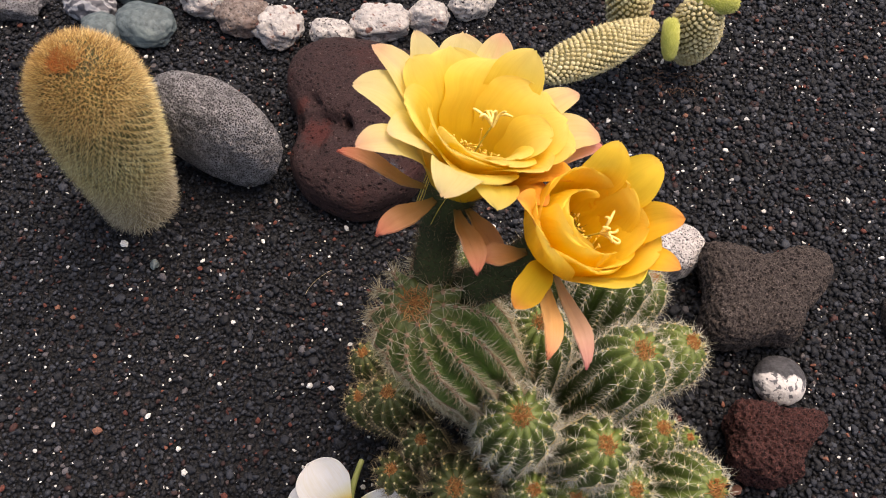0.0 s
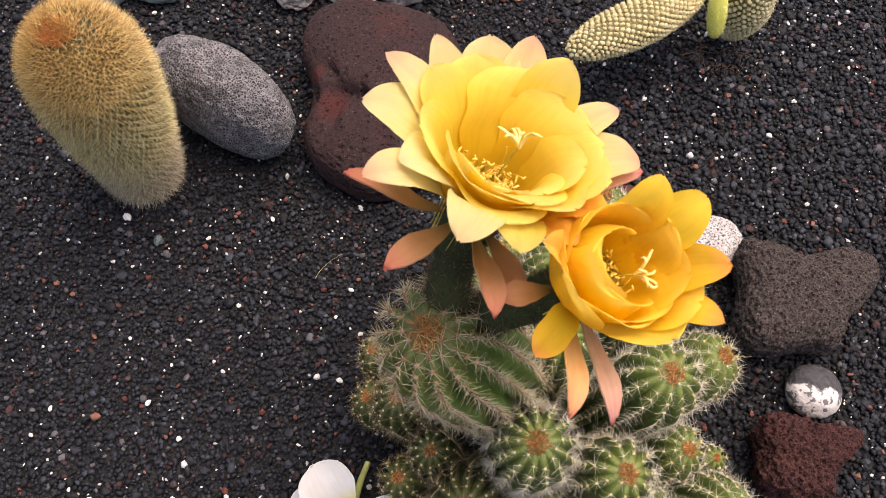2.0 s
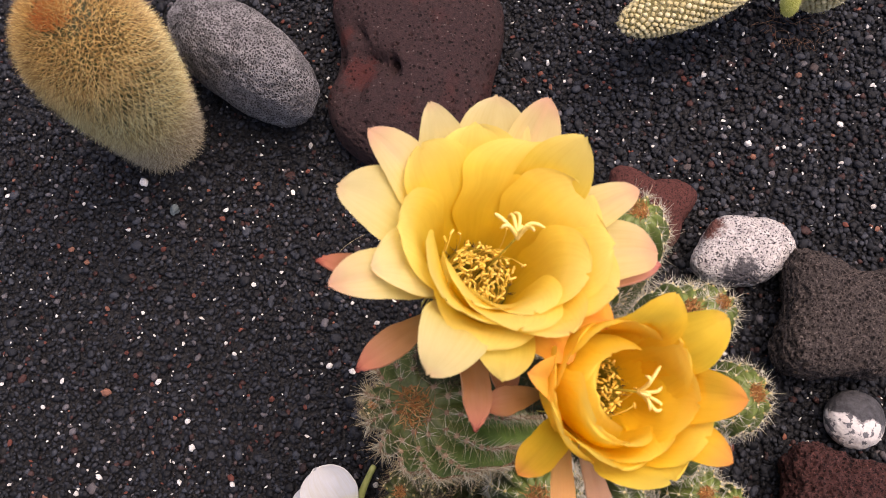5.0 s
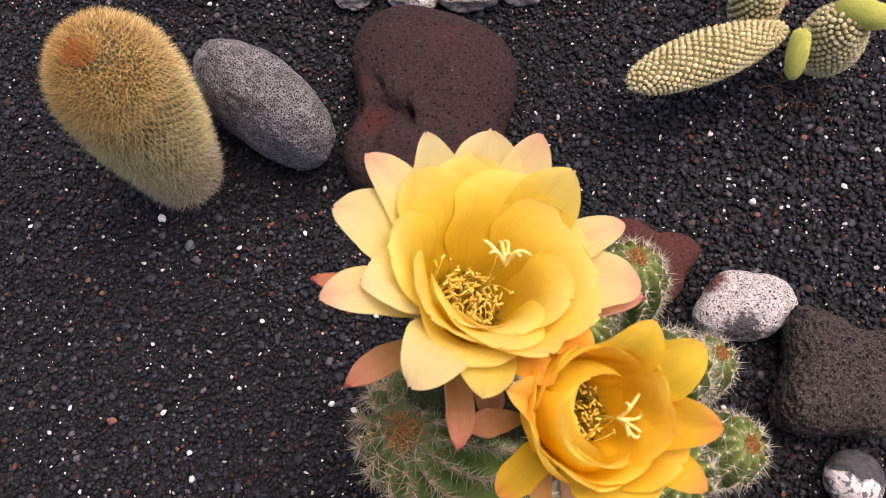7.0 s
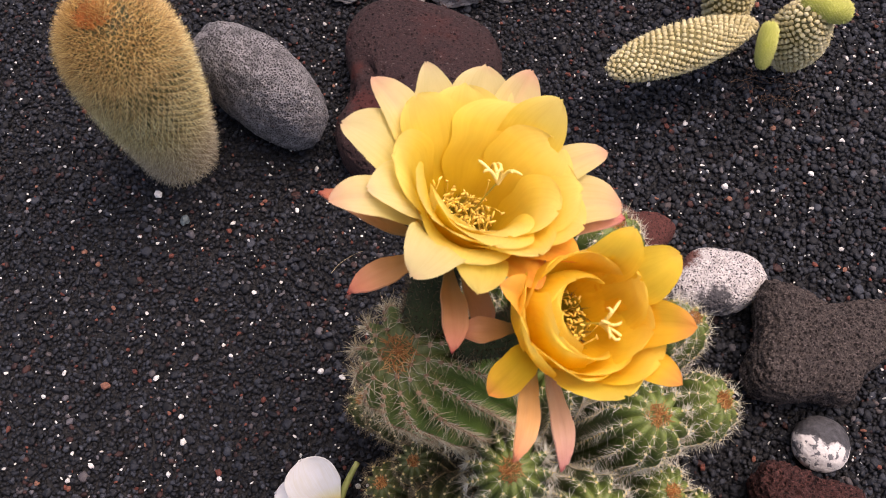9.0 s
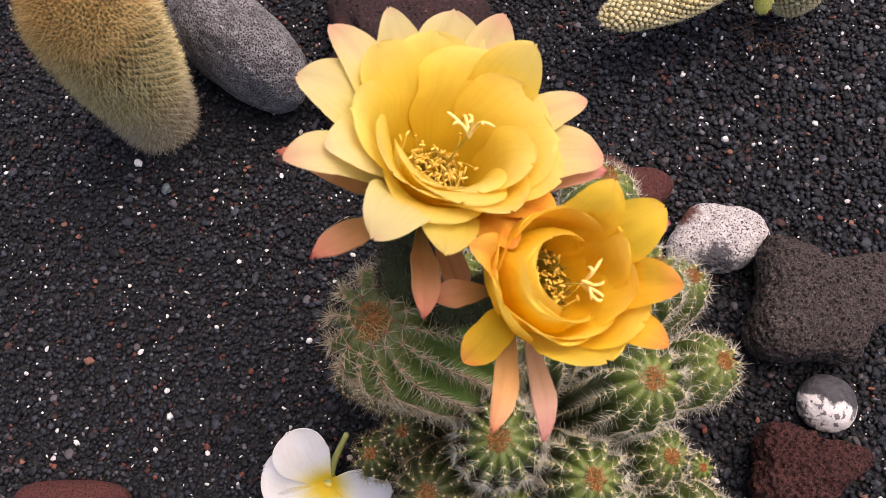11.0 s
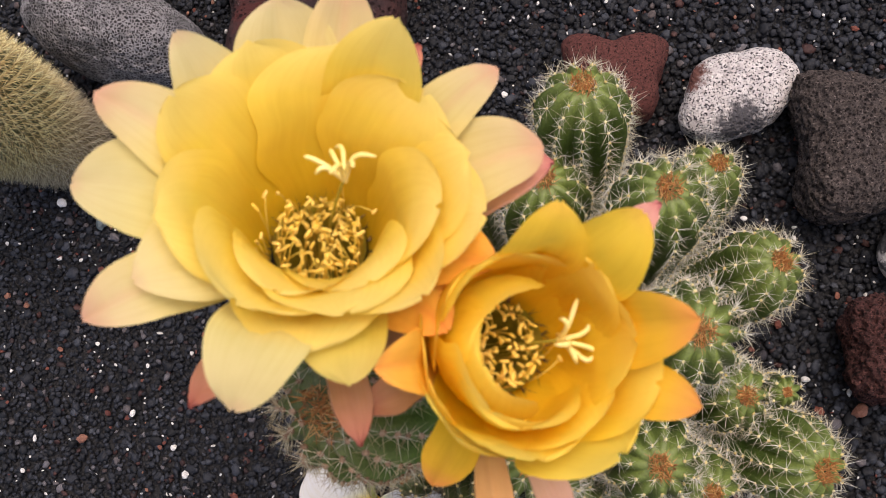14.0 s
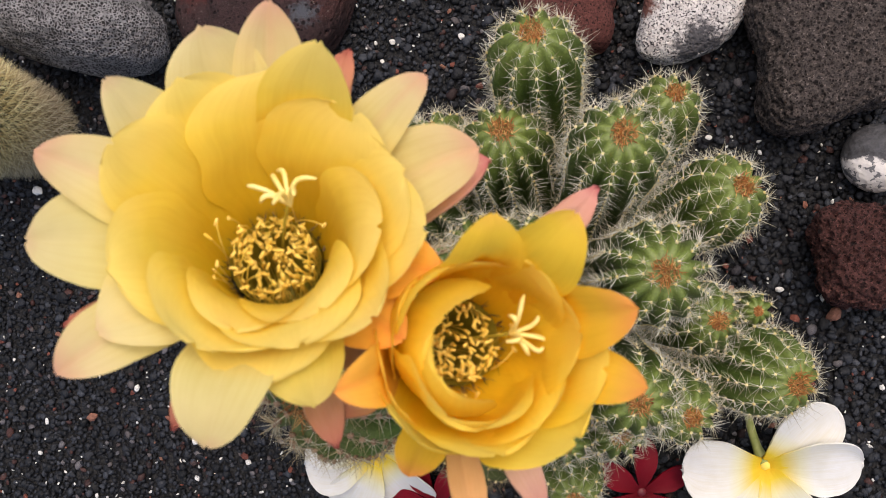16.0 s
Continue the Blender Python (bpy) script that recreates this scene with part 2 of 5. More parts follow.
def capped_pebble(name, low, high, axis, edge, soft, dark_spot=None):
    """A pebble whose one side carries a crust of another colour, parted by an uneven line."""
    m, nt, b = make(name)
    v = coords(nt)
    dot = nt.nodes.new("ShaderNodeVectorMath")
    dot.operation = "DOT_PRODUCT"
    dot.inputs[1].default_value = axis
    nt.links.new(v, dot.inputs[0])
    add = nt.nodes.new("ShaderNodeMath")
    add.operation = "MULTIPLY_ADD"
    add.inputs[1].default_value, add.inputs[2].default_value = 0.012, 0.0
    nt.links.new(noisy(nt, v, 110, 4), add.inputs[0])
    total = nt.nodes.new("ShaderNodeMath")
    total.operation = "ADD"
    nt.links.new(dot.outputs["Value"], total.inputs[0])
    nt.links.new(add.outputs[0], total.inputs[1])
    fac = nt.nodes.new("ShaderNodeMapRange")
    fac.inputs["From Min"].default_value, fac.inputs["From Max"].default_value = edge - soft, edge + soft
    nt.links.new(total.outputs[0], fac.inputs["Value"])
    a = ramp(nt, noisy(nt, v, 260, 5, 0.7), [(0.35, low[0]), (0.65, low[1])])
    h = ramp(nt, noisy(nt, v, 190, 4, 0.6), [(0.44, high[0]), (0.48, high[1]), (0.75, high[1])])
    nt.links.new(mixed(nt, fac.outputs[0], a, h), b.inputs["Base Color"])
    b.inputs["Roughness"].default_value = 0.8
    relief(nt, b, mixed(nt, 0.5, cells(nt, v, 420), noisy(nt, v, 600, 4)), 0.6, 0.0012)
    return m


STRIPED = banded_pebble()
HALF_WHITE = capped_pebble("half_white_pebble", ((0.026, 0.026, 0.030), (0.075, 0.075, 0.083)), ((0.13, 0.13, 0.14), (0.64, 0.61, 0.59)), (0.05, -1.0, -0.15), 0.0052, 0.0008)


def skin_material(name, dark, light, rough=0.5, young=None):
    m, nt, b = make(name)
    v = coords(nt)
    base = ramp(nt, noisy(nt, v, 45, 4), [(0.3, dark), (0.7, light)])
    grain = ramp(nt, noisy(nt, v, 900, 3), [(0.3, (0.75, 0.75, 0.7)), (0.7, (1.2, 1.2, 1.15))])
    if young:
        # new growth round the tip is paler
        sep = nt.nodes.new("ShaderNodeSeparateXYZ")
        nt.links.new(coords(nt, "UV"), sep.inputs[0])
        base = mixed(nt, ramp(nt, sep.outputs["Y"], [(0.25, (0, 0, 0)), (0.95, (1, 1, 1))]), base, young)
    nt.links.new(mixed(nt, 1.0, base, grain, "MULTIPLY"), b.inputs["Base Color"])
    b.inputs["Roughness"].default_value = rough
    b.inputs["Subsurface Weight"].default_value = 0.0
    relief(nt, b, noisy(nt, v, 700, 4), 0.35, 0.0008)
    return m


SKIN = skin_material("ribbed_green_skin", (0.0348, 0.0683, 0.0111), (0.0984, 0.1489, 0.0300), young=(0.1514, 0.1998, 0.0459))
BIG_SKIN = skin_material("olive_green_skin", (0.0521, 0.1129, 0.0165), (0.1471, 0.2360, 0.0466), young=(0.1131, 0.1325, 0.0377))
# low stems' skin: the shade under the big stem, put into the colour
SHADED_SKIN = skin_material("shaded_green_skin", (0.0272, 0.0476, 0.0088), (0.0748, 0.1020, 0.0231), 0.6, young=(0.0884, 0.1020, 0.0306))
GOLD_SKIN = skin_material("yellow_green_skin", (0.030, 0.038, 0.009), (0.078, 0.092, 0.026), 0.6)
nt = GOLD_SKIN.node_tree
sep = nt.nodes.new("ShaderNodeSeparateXYZ")
nt.links.new(coords(nt), sep.inputs[0])
corky = ramp(nt, sep.outputs["Z"], [(0.03, (1, 1, 1)), (0.085, (0, 0, 0))])
skin_bsdf = nt.nodes["Principled BSDF"]
nt.links.new(mixed(nt, corky, skin_bsdf.inputs["Base Color"].links[0].from_socket, (0.30, 0.23, 0.11)), skin_bsdf.inputs["Base Color"])
PAD_SKIN = skin_material("olive_pad_skin", (0.10, 0.085, 0.022), (0.20, 0.17, 0.055), 0.6)
NEW_PAD = skin_material("fresh_lime_pad_skin", (0.34, 0.38, 0.05), (0.52, 0.55, 0.10), 0.6)
TUBE_GREEN = skin_material("dark_olive_tube", (0.012, 0.020, 0.004), (0.060, 0.075, 0.018), 0.9)


def hair_material(name, stops, rough=0.55):
    m, nt, b = make(name)
    nt.links.new(ramp(nt, island(nt), stops), b.inputs["Base Color"])
    b.inputs["Roughness"].default_value = rough
    b.inputs["Specular IOR Level"].default_value = 0.3
    return m


CREAM_SPINE = hair_material("cream_spines", [(0.0, (0.3311, 0.2826, 0.1762)), (0.5, (0.5327, 0.5042, 0.3966)), (1.0, (0.6478, 0.6417, 0.5817))])
BUFF_SPINE = hair_material("buff_spines", [(0.0, (0.3142, 0.2270, 0.1199)), (0.6, (0.4855, 0.4087, 0.2570)), (1.0, (0.5855, 0.5449, 0.4112))])
# spines of the shaded low stems, darkened in colour
SHADED_SPINE = hair_material("shaded_brown_spines", [(0.0, (0.1344, 0.0941, 0.0504)), (0.6, (0.2419, 0.1882, 0.1075)), (1.0, (0.3494, 0.2957, 0.1949))])
RUST_SPINE = hair_material("rust_crown_spines", [(0.0, (0.28, 0.10, 0.035)), (0.6, (0.52, 0.23, 0.07)), (1.0, (0.70, 0.46, 0.20))])
AMBER_SPINE = hair_material("amber_crown_spines", [(0.0, (0.40, 0.12, 0.03)), (1.0, (0.66, 0.27, 0.08))])
WOOL = hair_material("areole_wool", [(0.0, (0.62, 0.48, 0.17)), (1.0, (0.84, 0.74, 0.42))], 0.9)
BROWN_WOOL = hair_material("brown_areole_felt", [(0.0, (0.24, 0.14, 0.085)), (1.0, (0.42, 0.28, 0.18))], 0.9)
TUBE_HAIR = hair_material("dark_tube_hairs", [(0.0, (0.03, 0.024, 0.012)), (0.7, (0.16, 0.11, 0.06)), (1.0, (0.34, 0.25, 0.14))], 0.8)
GLOCHID = hair_material("cream_glochid_tufts", [(0.0, (0.5632, 0.4752, 0.2376)), (1.0, (0.7216, 0.6512, 0.4048))], 0.9)
LIME_HAIR = hair_material("lime_down", [(0.0, (0.58, 0.60, 0.14)), (1.0, (0.78, 0.78, 0.30))], 0.9)


def golden_spine():
    """Spines that turn from pale straw on old growth to amber on the young crown."""
    m, nt, b = make("golden_spines")
    sep = nt.nodes.new("ShaderNodeSeparateXYZ")
    nt.links.new(coords(nt), sep.inputs[0])
    base = ramp(nt, island(nt), [(0.0, (0.170, 0.125, 0.072)), (0.5, (0.503, 0.415, 0.273)), (1.0, (0.896, 0.829, 0.616))])
    grown = ramp(nt, island(nt), [(0.0, (0.210, 0.140, 0.047)), (0.5, (0.672, 0.540, 0.245)), (1.0, (0.980, 0.963, 0.582))])
    low = nt.nodes.new("ShaderNodeMapRange")
    low.inputs["From Min"].default_value, low.inputs["From Max"].default_value = 0.025, 0.075
    nt.links.new(sep.outputs["Z"], low.inputs["Value"])
    muted = mixed(nt, low.outputs[0], base, grown)
    young = ramp(nt, island(nt), [(0.0, (0.179, 0.067, 0.016)), (0.5, (0.582, 0.335, 0.098)), (1.0, (0.980, 0.780, 0.350))])
    far = nt.nodes.new("ShaderNodeMapRange")
    far.inputs["From Min"].default_value, far.inputs["From Max"].default_value = 0.095, 0.172
    nt.links.new(sep.outputs["Z"], far.inputs["Value"])
    nt.links.new(mixed(nt, far.outputs[0], muted, young), b.inputs["Base Color"])
    b.inputs["Roughness"].default_value = 0.5
    return m


GOLD_SPINE = golden_spine()


def petal_material(name, stops, edge, edge_amount, through=0.30):
    """Petal: colour runs from the base to the tip, fine veins along it, light passing through."""
    m, nt, b = make(name)
    uv = coords(nt, "UV")
    sep = nt.nodes.new("ShaderNodeSeparateXYZ")
    nt.links.new(uv, sep.inputs[0])
    along = ramp(nt, sep.outputs["Y"], stops)
    mid = nt.nodes.new("ShaderNodeMath")
    mid.operation = "PINGPONG"
    mid.inputs[1].default_value = 0.5
    nt.links.new(sep.outputs["X"], mid.inputs[0])
    rib = ramp(nt, mid.outputs[0], [(0.36, (0, 0, 0)), (0.5, (edge_amount, edge_amount, edge_amount))])
    reach = ramp(nt, sep.outputs["Y"], [(0.45, (0, 0, 0)), (0.95, (1, 1, 1))])
    base = mixed(nt, mixed(nt, 1.0, rib, reach, "MULTIPLY"), along, edge)
    stretch = nt.nodes.new("ShaderNodeMapping")
    stretch.inputs["Scale"].default_value = (13.0, 1.1, 1.0)
    nt.links.new(uv, stretch.inputs["Vector"])
    vein = noisy(nt, stretch.outputs[0], 2.0, 4)
    blotch = noisy(nt, coords(nt), 60, 3)
    base = mixed(nt, 1.0, base, ramp(nt, vein, [(0.25, (0.95, 0.925, 0.86)), (0.75, (1.02, 1.03, 1.08))]), "MULTIPLY")
    base = mixed(nt, 1.0, base, ramp(nt, blotch, [(0.3, (0.95, 0.93, 0.86)), (0.7, (1.04, 1.04, 1.04))]), "MULTIPLY")
    nt.links.new(base, b.inputs["Base Color"])
    b.inputs["Roughness"].default_value = 0.55
    b.inputs["Specular IOR Level"].default_value = 0.12
    relief(nt, b, vein, 0.22, 0.0006)
    pale = nt.nodes.new("ShaderNodeGamma")
    pale.inputs["Gamma"].default_value = 0.82
    nt.links.new(base, pale.inputs["Color"])
    glow = nt.nodes.new("ShaderNodeBsdfTranslucent")
    nt.links.new(pale.outputs[0], glow.inputs["Color"])
    both = nt.nodes.new("ShaderNodeMixShader")
    both.inputs[0].default_value = through
    nt.links.new(b.outputs[0], both.inputs[1])
    nt.links.new(glow.outputs[0], both.inputs[2])
    nt.links.new(both.outputs[0], nt.nodes["Material Output"].inputs["Surface"])
    return m


LEMON = petal_material("lemon_petal", [(0.0, (0.8460, 0.5712, 0.0255)), (0.3, (0.9260, 0.6818, 0.0510)), (0.75, (0.9260, 0.7232, 0.1105)), (1.0, (0.9212, 0.7554, 0.2381))], (0.9165, 0.7277, 0.1871), 0.15, 0.50)
CREAM_PETAL = petal_material("cream_outer_petal", [(0.0, (0.7728, 0.5544, 0.0504)), (0.35, (0.8022, 0.6636, 0.1512)), (0.7, (0.8022, 0.7056, 0.2940)), (0.94, (0.7980, 0.6888, 0.3528)), (1.0, (0.7812, 0.5880, 0.3528))], (0.7896, 0.6636, 0.3360), 0.22, 0.40)
BLUSH_PETAL = petal_material("cream_petal_with_pink_tip", [(0.0, (0.7728, 0.5544, 0.0504)), (0.35, (0.7980, 0.6636, 0.1596)), (0.7, (0.7980, 0.6888, 0.3024)), (0.88, (0.7896, 0.6300, 0.3360)), (1.0, (0.7560, 0.4368, 0.3108))], (0.80, 0.50, 0.30), 0.50, 0.38)
AMBER = petal_material("amber_petal", [(0.0, (0.9437, 0.6181, 0.0260)), (0.4, (0.9839, 0.7128, 0.0449)), (0.8, (0.9888, 0.7327, 0.0709)), (1.0, (0.9888, 0.7677, 0.1417))], (0.9900, 0.7378, 0.1005), 0.12, 0.54)
AMBER_RIM = petal_material("warm_amber_petal", [(0.0, (0.9247, 0.5403, 0.0238)), (0.5, (0.9843, 0.6705, 0.0449)), (0.9, (0.9843, 0.6904, 0.0726)), (1.0, (0.9793, 0.6404, 0.1056))], (0.9793, 0.6604, 0.0792), 0.15, 0.50)
AMBER_OUT = petal_material("amber_outer_petal", [(0.0, (0.92, 0.50, 0.015)), (0.5, (0.985, 0.63, 0.035)), (0.82, (0.97, 0.56, 0.05)), (1.0, (0.93, 0.36, 0.10))], (0.95, 0.50, 0.07), 0.35, 0.45)
SEPAL = petal_material("salmon_sepal", [(0.0, (0.2799, 0.1791, 0.0513)), (0.3, (0.5598, 0.2943, 0.1089)), (0.7, (0.5661, 0.2880, 0.1530)), (0.93, (0.5058, 0.1917, 0.1278)), (1.0, (0.3600, 0.0891, 0.0765))], (0.4932, 0.2043, 0.1215), 0.4, 0.12)
PINK_SEPAL = petal_material("pale_pink_sepal", [(0.0, (0.4986, 0.3051, 0.1089)), (0.3, (0.6804, 0.4212, 0.2322)), (0.7, (0.6804, 0.3996, 0.2907)), (0.93, (0.6201, 0.2907, 0.2466)), (1.0, (0.4842, 0.1233, 0.1305))], (0.6354, 0.3339, 0.2610), 0.35, 0.12)
ORANGE_SEPAL = petal_material("orange_sepal", [(0.0, (0.5115, 0.2678, 0.0353)), (0.5, (0.8742, 0.4836, 0.0558)), (0.9, (0.8649, 0.4092, 0.0651)), (1.0, (0.800, 0.330, 0.070))], (0.7905, 0.2502, 0.0539), 0.5, 0.12)
SALMON = petal_material("pale_salmon_sepal", [(0.0, (0.4338, 0.2826, 0.0819)), (0.3, (0.7119, 0.4158, 0.1485)), (0.7, (0.7119, 0.4014, 0.1782)), (0.93, (0.6732, 0.3123, 0.1638)), (1.0, (0.5265, 0.1638, 0.1044))], (0.6813, 0.3420, 0.1638), 0.35, 0.12)
WAX = petal_material("white_waxy_petal", [(0.0, (0.7744, 0.4840, 0.0264)), (0.10, (0.7744, 0.5808, 0.0528)), (0.30, (0.7568, 0.7304, 0.5280)), (0.44, (0.7568, 0.7568, 0.7304)), (1.0, (0.7480, 0.7480, 0.7480))], (0.7568, 0.7568, 0.7392), 0.1, 0.12)
CRIMSON = petal_material("crimson_petal", [(0.0, (0.1200, 0.0036, 0.0090)), (0.6, (0.2160, 0.0072, 0.0180)), (1.0, (0.1800, 0.0120, 0.0240))], (0.1500, 0.0060, 0.0120), 0.3, 0.12)


def plain(name, dark, light, rough=0.5):
    m, nt, b = make(name)
    nt.links.new(ramp(nt, noisy(nt, coords(nt), 180, 3), [(0.3, dark), (0.7, light)]), b.inputs["Base Color"])
    b.inputs["Roughness"].default_value = rough
    return m


FILAMENT = plain("yellow_filament", (0.84, 0.60, 0.07), (0.95, 0.74, 0.17))
ANTHER = plain("pollen_anther", (0.82, 0.54, 0.06), (0.95, 0.72, 0.20), 0.8)
STIGMA = plain("pale_stigma", (0.84, 0.66, 0.17), (0.92, 0.78, 0.32))
CRIMSON_EYE = plain("dark_red_eye", (0.10, 0.004, 0.010), (0.18, 0.008, 0.016))
THROAT = plain("green_throat", (0.24, 0.20, 0.02), (0.46, 0.37, 0.04), 0.6)
STALK = plain("pale_green_stalk", (0.22, 0.27, 0.07), (0.38, 0.40, 0.13))
ROOTLET = plain("dry_rootlet", (0.10, 0.05, 0.03), (0.24, 0.14, 0.09), 0.9)


# ---- mesh helpers ----
def mesh_of(name, verts, faces, mat, smooth=True, uv=None):
    """A mesh from an array of places and one or more arrays of faces (three or four corners a row)."""
    groups = faces if isinstance(faces, list) else [faces]
    groups = [np.asarray(f, np.int32) for f in groups if len(f)]
    me = bpy.data.meshes.new(name)
    verts = np.asarray(verts, np.float32)
    me.vertices.add(len(verts))
    me.vertices.foreach_set("co", verts.ravel())
    loops = np.concatenate([f.ravel() for f in groups])
    counts = np.concatenate([np.full(len(f), f.shape[1], np.int32) for f in groups])
    me.loops.add(len(loops))
    me.loops.foreach_set("vertex_index", loops)
    me.polygons.add(len(counts))
    me.polygons.foreach_set("loop_start", np.concatenate([[0], np.cumsum(counts)[:-1]]).astype(np.int32))
    me.polygons.foreach_set("loop_total", counts)
    me.polygons.foreach_set("use_smooth", np.full(len(counts), smooth))
    if uv is not None:
        me.uv_layers.new(name="UVMap").data.foreach_set("uv", np.asarray(uv, np.float32)[loops].ravel())
    me.update(calc_edges=True)
    me.validate()
    me.materials.append(mat)
    return me


def part(name, me, parent=None, label="", at=None):
    ob = new(name, me)
    if parent:
        ob.parent = parent
    if at is not None:
        ob.matrix_local = at
    if label:
        tagged(ob, label)
    return ob


def stuff(name, me, parent, label):
    return tagged(part(name, me, parent, label), kind="stuff")


def thing(name, at, label, category, group="", kind=""):
    ob = new(name)
    ob.empty_display_size = 0.02
    ob.location = at
    return tagged(ob, label, category, group, kind)


PHI = (1 + 5 ** 0.5) / 2
ICO_V = np.array([(-1, PHI, 0), (1, PHI, 0), (-1, -PHI, 0), (1, -PHI, 0), (0, -1, PHI), (0, 1, PHI),
                  (0, -1, -PHI), (0, 1, -PHI), (PHI, 0, -1), (PHI, 0, 1), (-PHI, 0, -1), (-PHI, 0, 1)]) / (1 + PHI ** 2) ** 0.5
_ico = bmesh.new()
for p in ICO_V:
    _ico.verts.new(p)
bmesh.ops.convex_hull(_ico, input=_ico.verts)
_ico.verts.index_update()
ICO_F = np.array([[v.index for v in f.verts] for f in _ico.faces])
ICO_V = np.array([v.co[:] for v in _ico.verts])
bmesh.ops.subdivide_edges(_ico, edges=_ico.edges[:], cuts=1, use_grid_fill=True)
_ico.verts.index_update()
ICO2_V = np.array([Vector(v.co).normalized()[:] for v in _ico.verts])
ICO2_F = np.array([[v.index for v in f.verts] for f in _ico.faces])
_ico.free()


def turns(n, rng):
    """Random rotation matrices."""
    q = rng.normal(size=(n, 4))
    q /= np.linalg.norm(q, axis=1)[:, None]
    w, x, y, z = q.T
    return np.stack([np.stack([1 - 2 * (y * y + z * z), 2 * (x * y - w * z), 2 * (x * z + w * y)], 1),
                     np.stack([2 * (x * y + w * z), 1 - 2 * (x * x + z * z), 2 * (y * z - w * x)], 1),
                     np.stack([2 * (x * z - w * y), 2 * (y * z + w * x), 1 - 2 * (x * x + y * y)], 1)], 1)


def lumps(centres, sizes, rng, base_v=ICO_V, base_f=ICO_F, flat=0.62, rough=0.16, lie=None):
    """Many small angular grains: one array of places, one of faces."""
    n, k = len(centres), len(base_v)
    shape = base_v[None] * (1 + rough * rng.normal(size=(n, k, 1)).clip(-2, 2))
    stretch = np.stack([np.ones(n), rng.uniform(0.65, 1.0, n), rng.uniform(flat - 0.15, flat + 0.2, n)], 1)
    shape = shape * stretch[:, None, :]
    if lie is None:
        tilt = turns(n, rng)
    else:
        a, x, y = rng.uniform(0, 6.283, n), rng.normal(0, lie, n), rng.normal(0, lie, n)
        ca, sa, one, nil = np.cos(a), np.sin(a), np.ones(n), np.zeros(n)
        flat_turn = np.stack([np.stack([ca, -sa, nil], 1), np.stack([sa, ca, nil], 1), np.stack([nil, nil, one], 1)], 1)
        cx, sx, cy, sy = np.cos(x), np.sin(x), np.cos(y), np.sin(y)
        lean_x = np.stack([np.stack([one, nil, nil], 1), np.stack([nil, cx, -sx], 1), np.stack([nil, sx, cx], 1)], 1)
        lean_y = np.stack([np.stack([cy, nil, sy], 1), np.stack([nil, one, nil], 1), np.stack([-sy, nil, cy], 1)], 1)
        tilt = lean_y @ lean_x @ flat_turn
    shape = np.einsum("nij,nkj->nki", tilt, shape)
    shape[:, :, 2] *= 0.85
    v = centres[:, None, :] + shape * sizes[:, None, None]
    f = base_f[None] + (np.arange(n) * k)[:, None, None]
    return v.reshape(-1, 3), f.reshape(-1, 3)


def spikes(p, d, length, width, bend=0.0, rng=None):
    """Thin three-sided spines from p along d."""
    p, d = np.asarray(p, float), np.asarray(d, float)
    d = d / np.linalg.norm(d, axis=1)[:, None]
    n = len(p)
    length, width = np.broadcast_to(length, n), np.broadcast_to(width, n)
    side = np.cross(d, np.where(np.abs(d[:, 2:3]) < 0.9, [[0, 0, 1.0]], [[1.0, 0, 0]]))
    side /= np.linalg.norm(side, axis=1)[:, None]
    up = np.cross(d, side)
    v = []
    for a in (0, 2.0944, 4.18879):
        v.append(p + (side * math.cos(a) + up * math.sin(a)) * width[:, None])
    tip = p + d * length[:, None]
    if bend:
        tip = tip + side * (length * rng.normal(0, bend, n))[:, None]
    v.append(tip)
    v = np.stack(v, 1).reshape(-1, 3)
    f = np.array([[0, 1, 3], [1, 2, 3], [2, 0, 3]])[None] + (np.arange(n) * 4)[:, None, None]
    return v, f.reshape(-1, 3)


def joined(chunks):
    vs, fs, k = [], [], 0
    for v, f in chunks:
        vs.append(v)
        fs.append(np.asarray(f) + k)
        k += len(v)
    return np.concatenate(vs), np.concatenate(fs)


def tube(points, radii, sides=8, cap=True):
    """A round tube along points."""
    pts = np.asarray(points, float)
    tang = np.gradient(pts, axis=0)
    tang /= np.linalg.norm(tang, axis=1)[:, None]
    ref = np.array([0.0, 0, 1]) if abs(tang[0][2]) < 0.9 else np.array([1.0, 0, 0])
    v = []
    for p, t, r in zip(pts, tang, np.broadcast_to(radii, len(pts))):
        ref = ref - t * (ref @ t)
        ref /= np.linalg.norm(ref)
        o = np.cross(t, ref)
        a = np.linspace(0, 2 * math.pi, sides, endpoint=False)
        v.append(p + r * (np.cos(a)[:, None] * ref + np.sin(a)[:, None] * o))
    n = len(pts)
    i, j = np.meshgrid(np.arange(n - 1), np.arange(sides), indexing="ij")
    k = (j + 1) % sides
    quads = np.stack([i * sides + j, i * sides + k, (i + 1) * sides + k, (i + 1) * sides + j], -1).reshape(-1, 4)
    tris = np.concatenate([quads[:, [0, 1, 2]], quads[:, [0, 2, 3]]])
    v = np.concatenate(v)
    if cap:
        tip = len(v)
        v = np.concatenate([v, pts[-1:] + tang[-1:] * radii[-1] * 0.4 if np.ndim(radii) else pts[-1:]])
        ring = (n - 1) * sides + np.arange(sides)
        tris = np.concatenate([tris, np.stack([ring, np.roll(ring, -1), np.full(sides, tip)], 1)])
    return v, tris


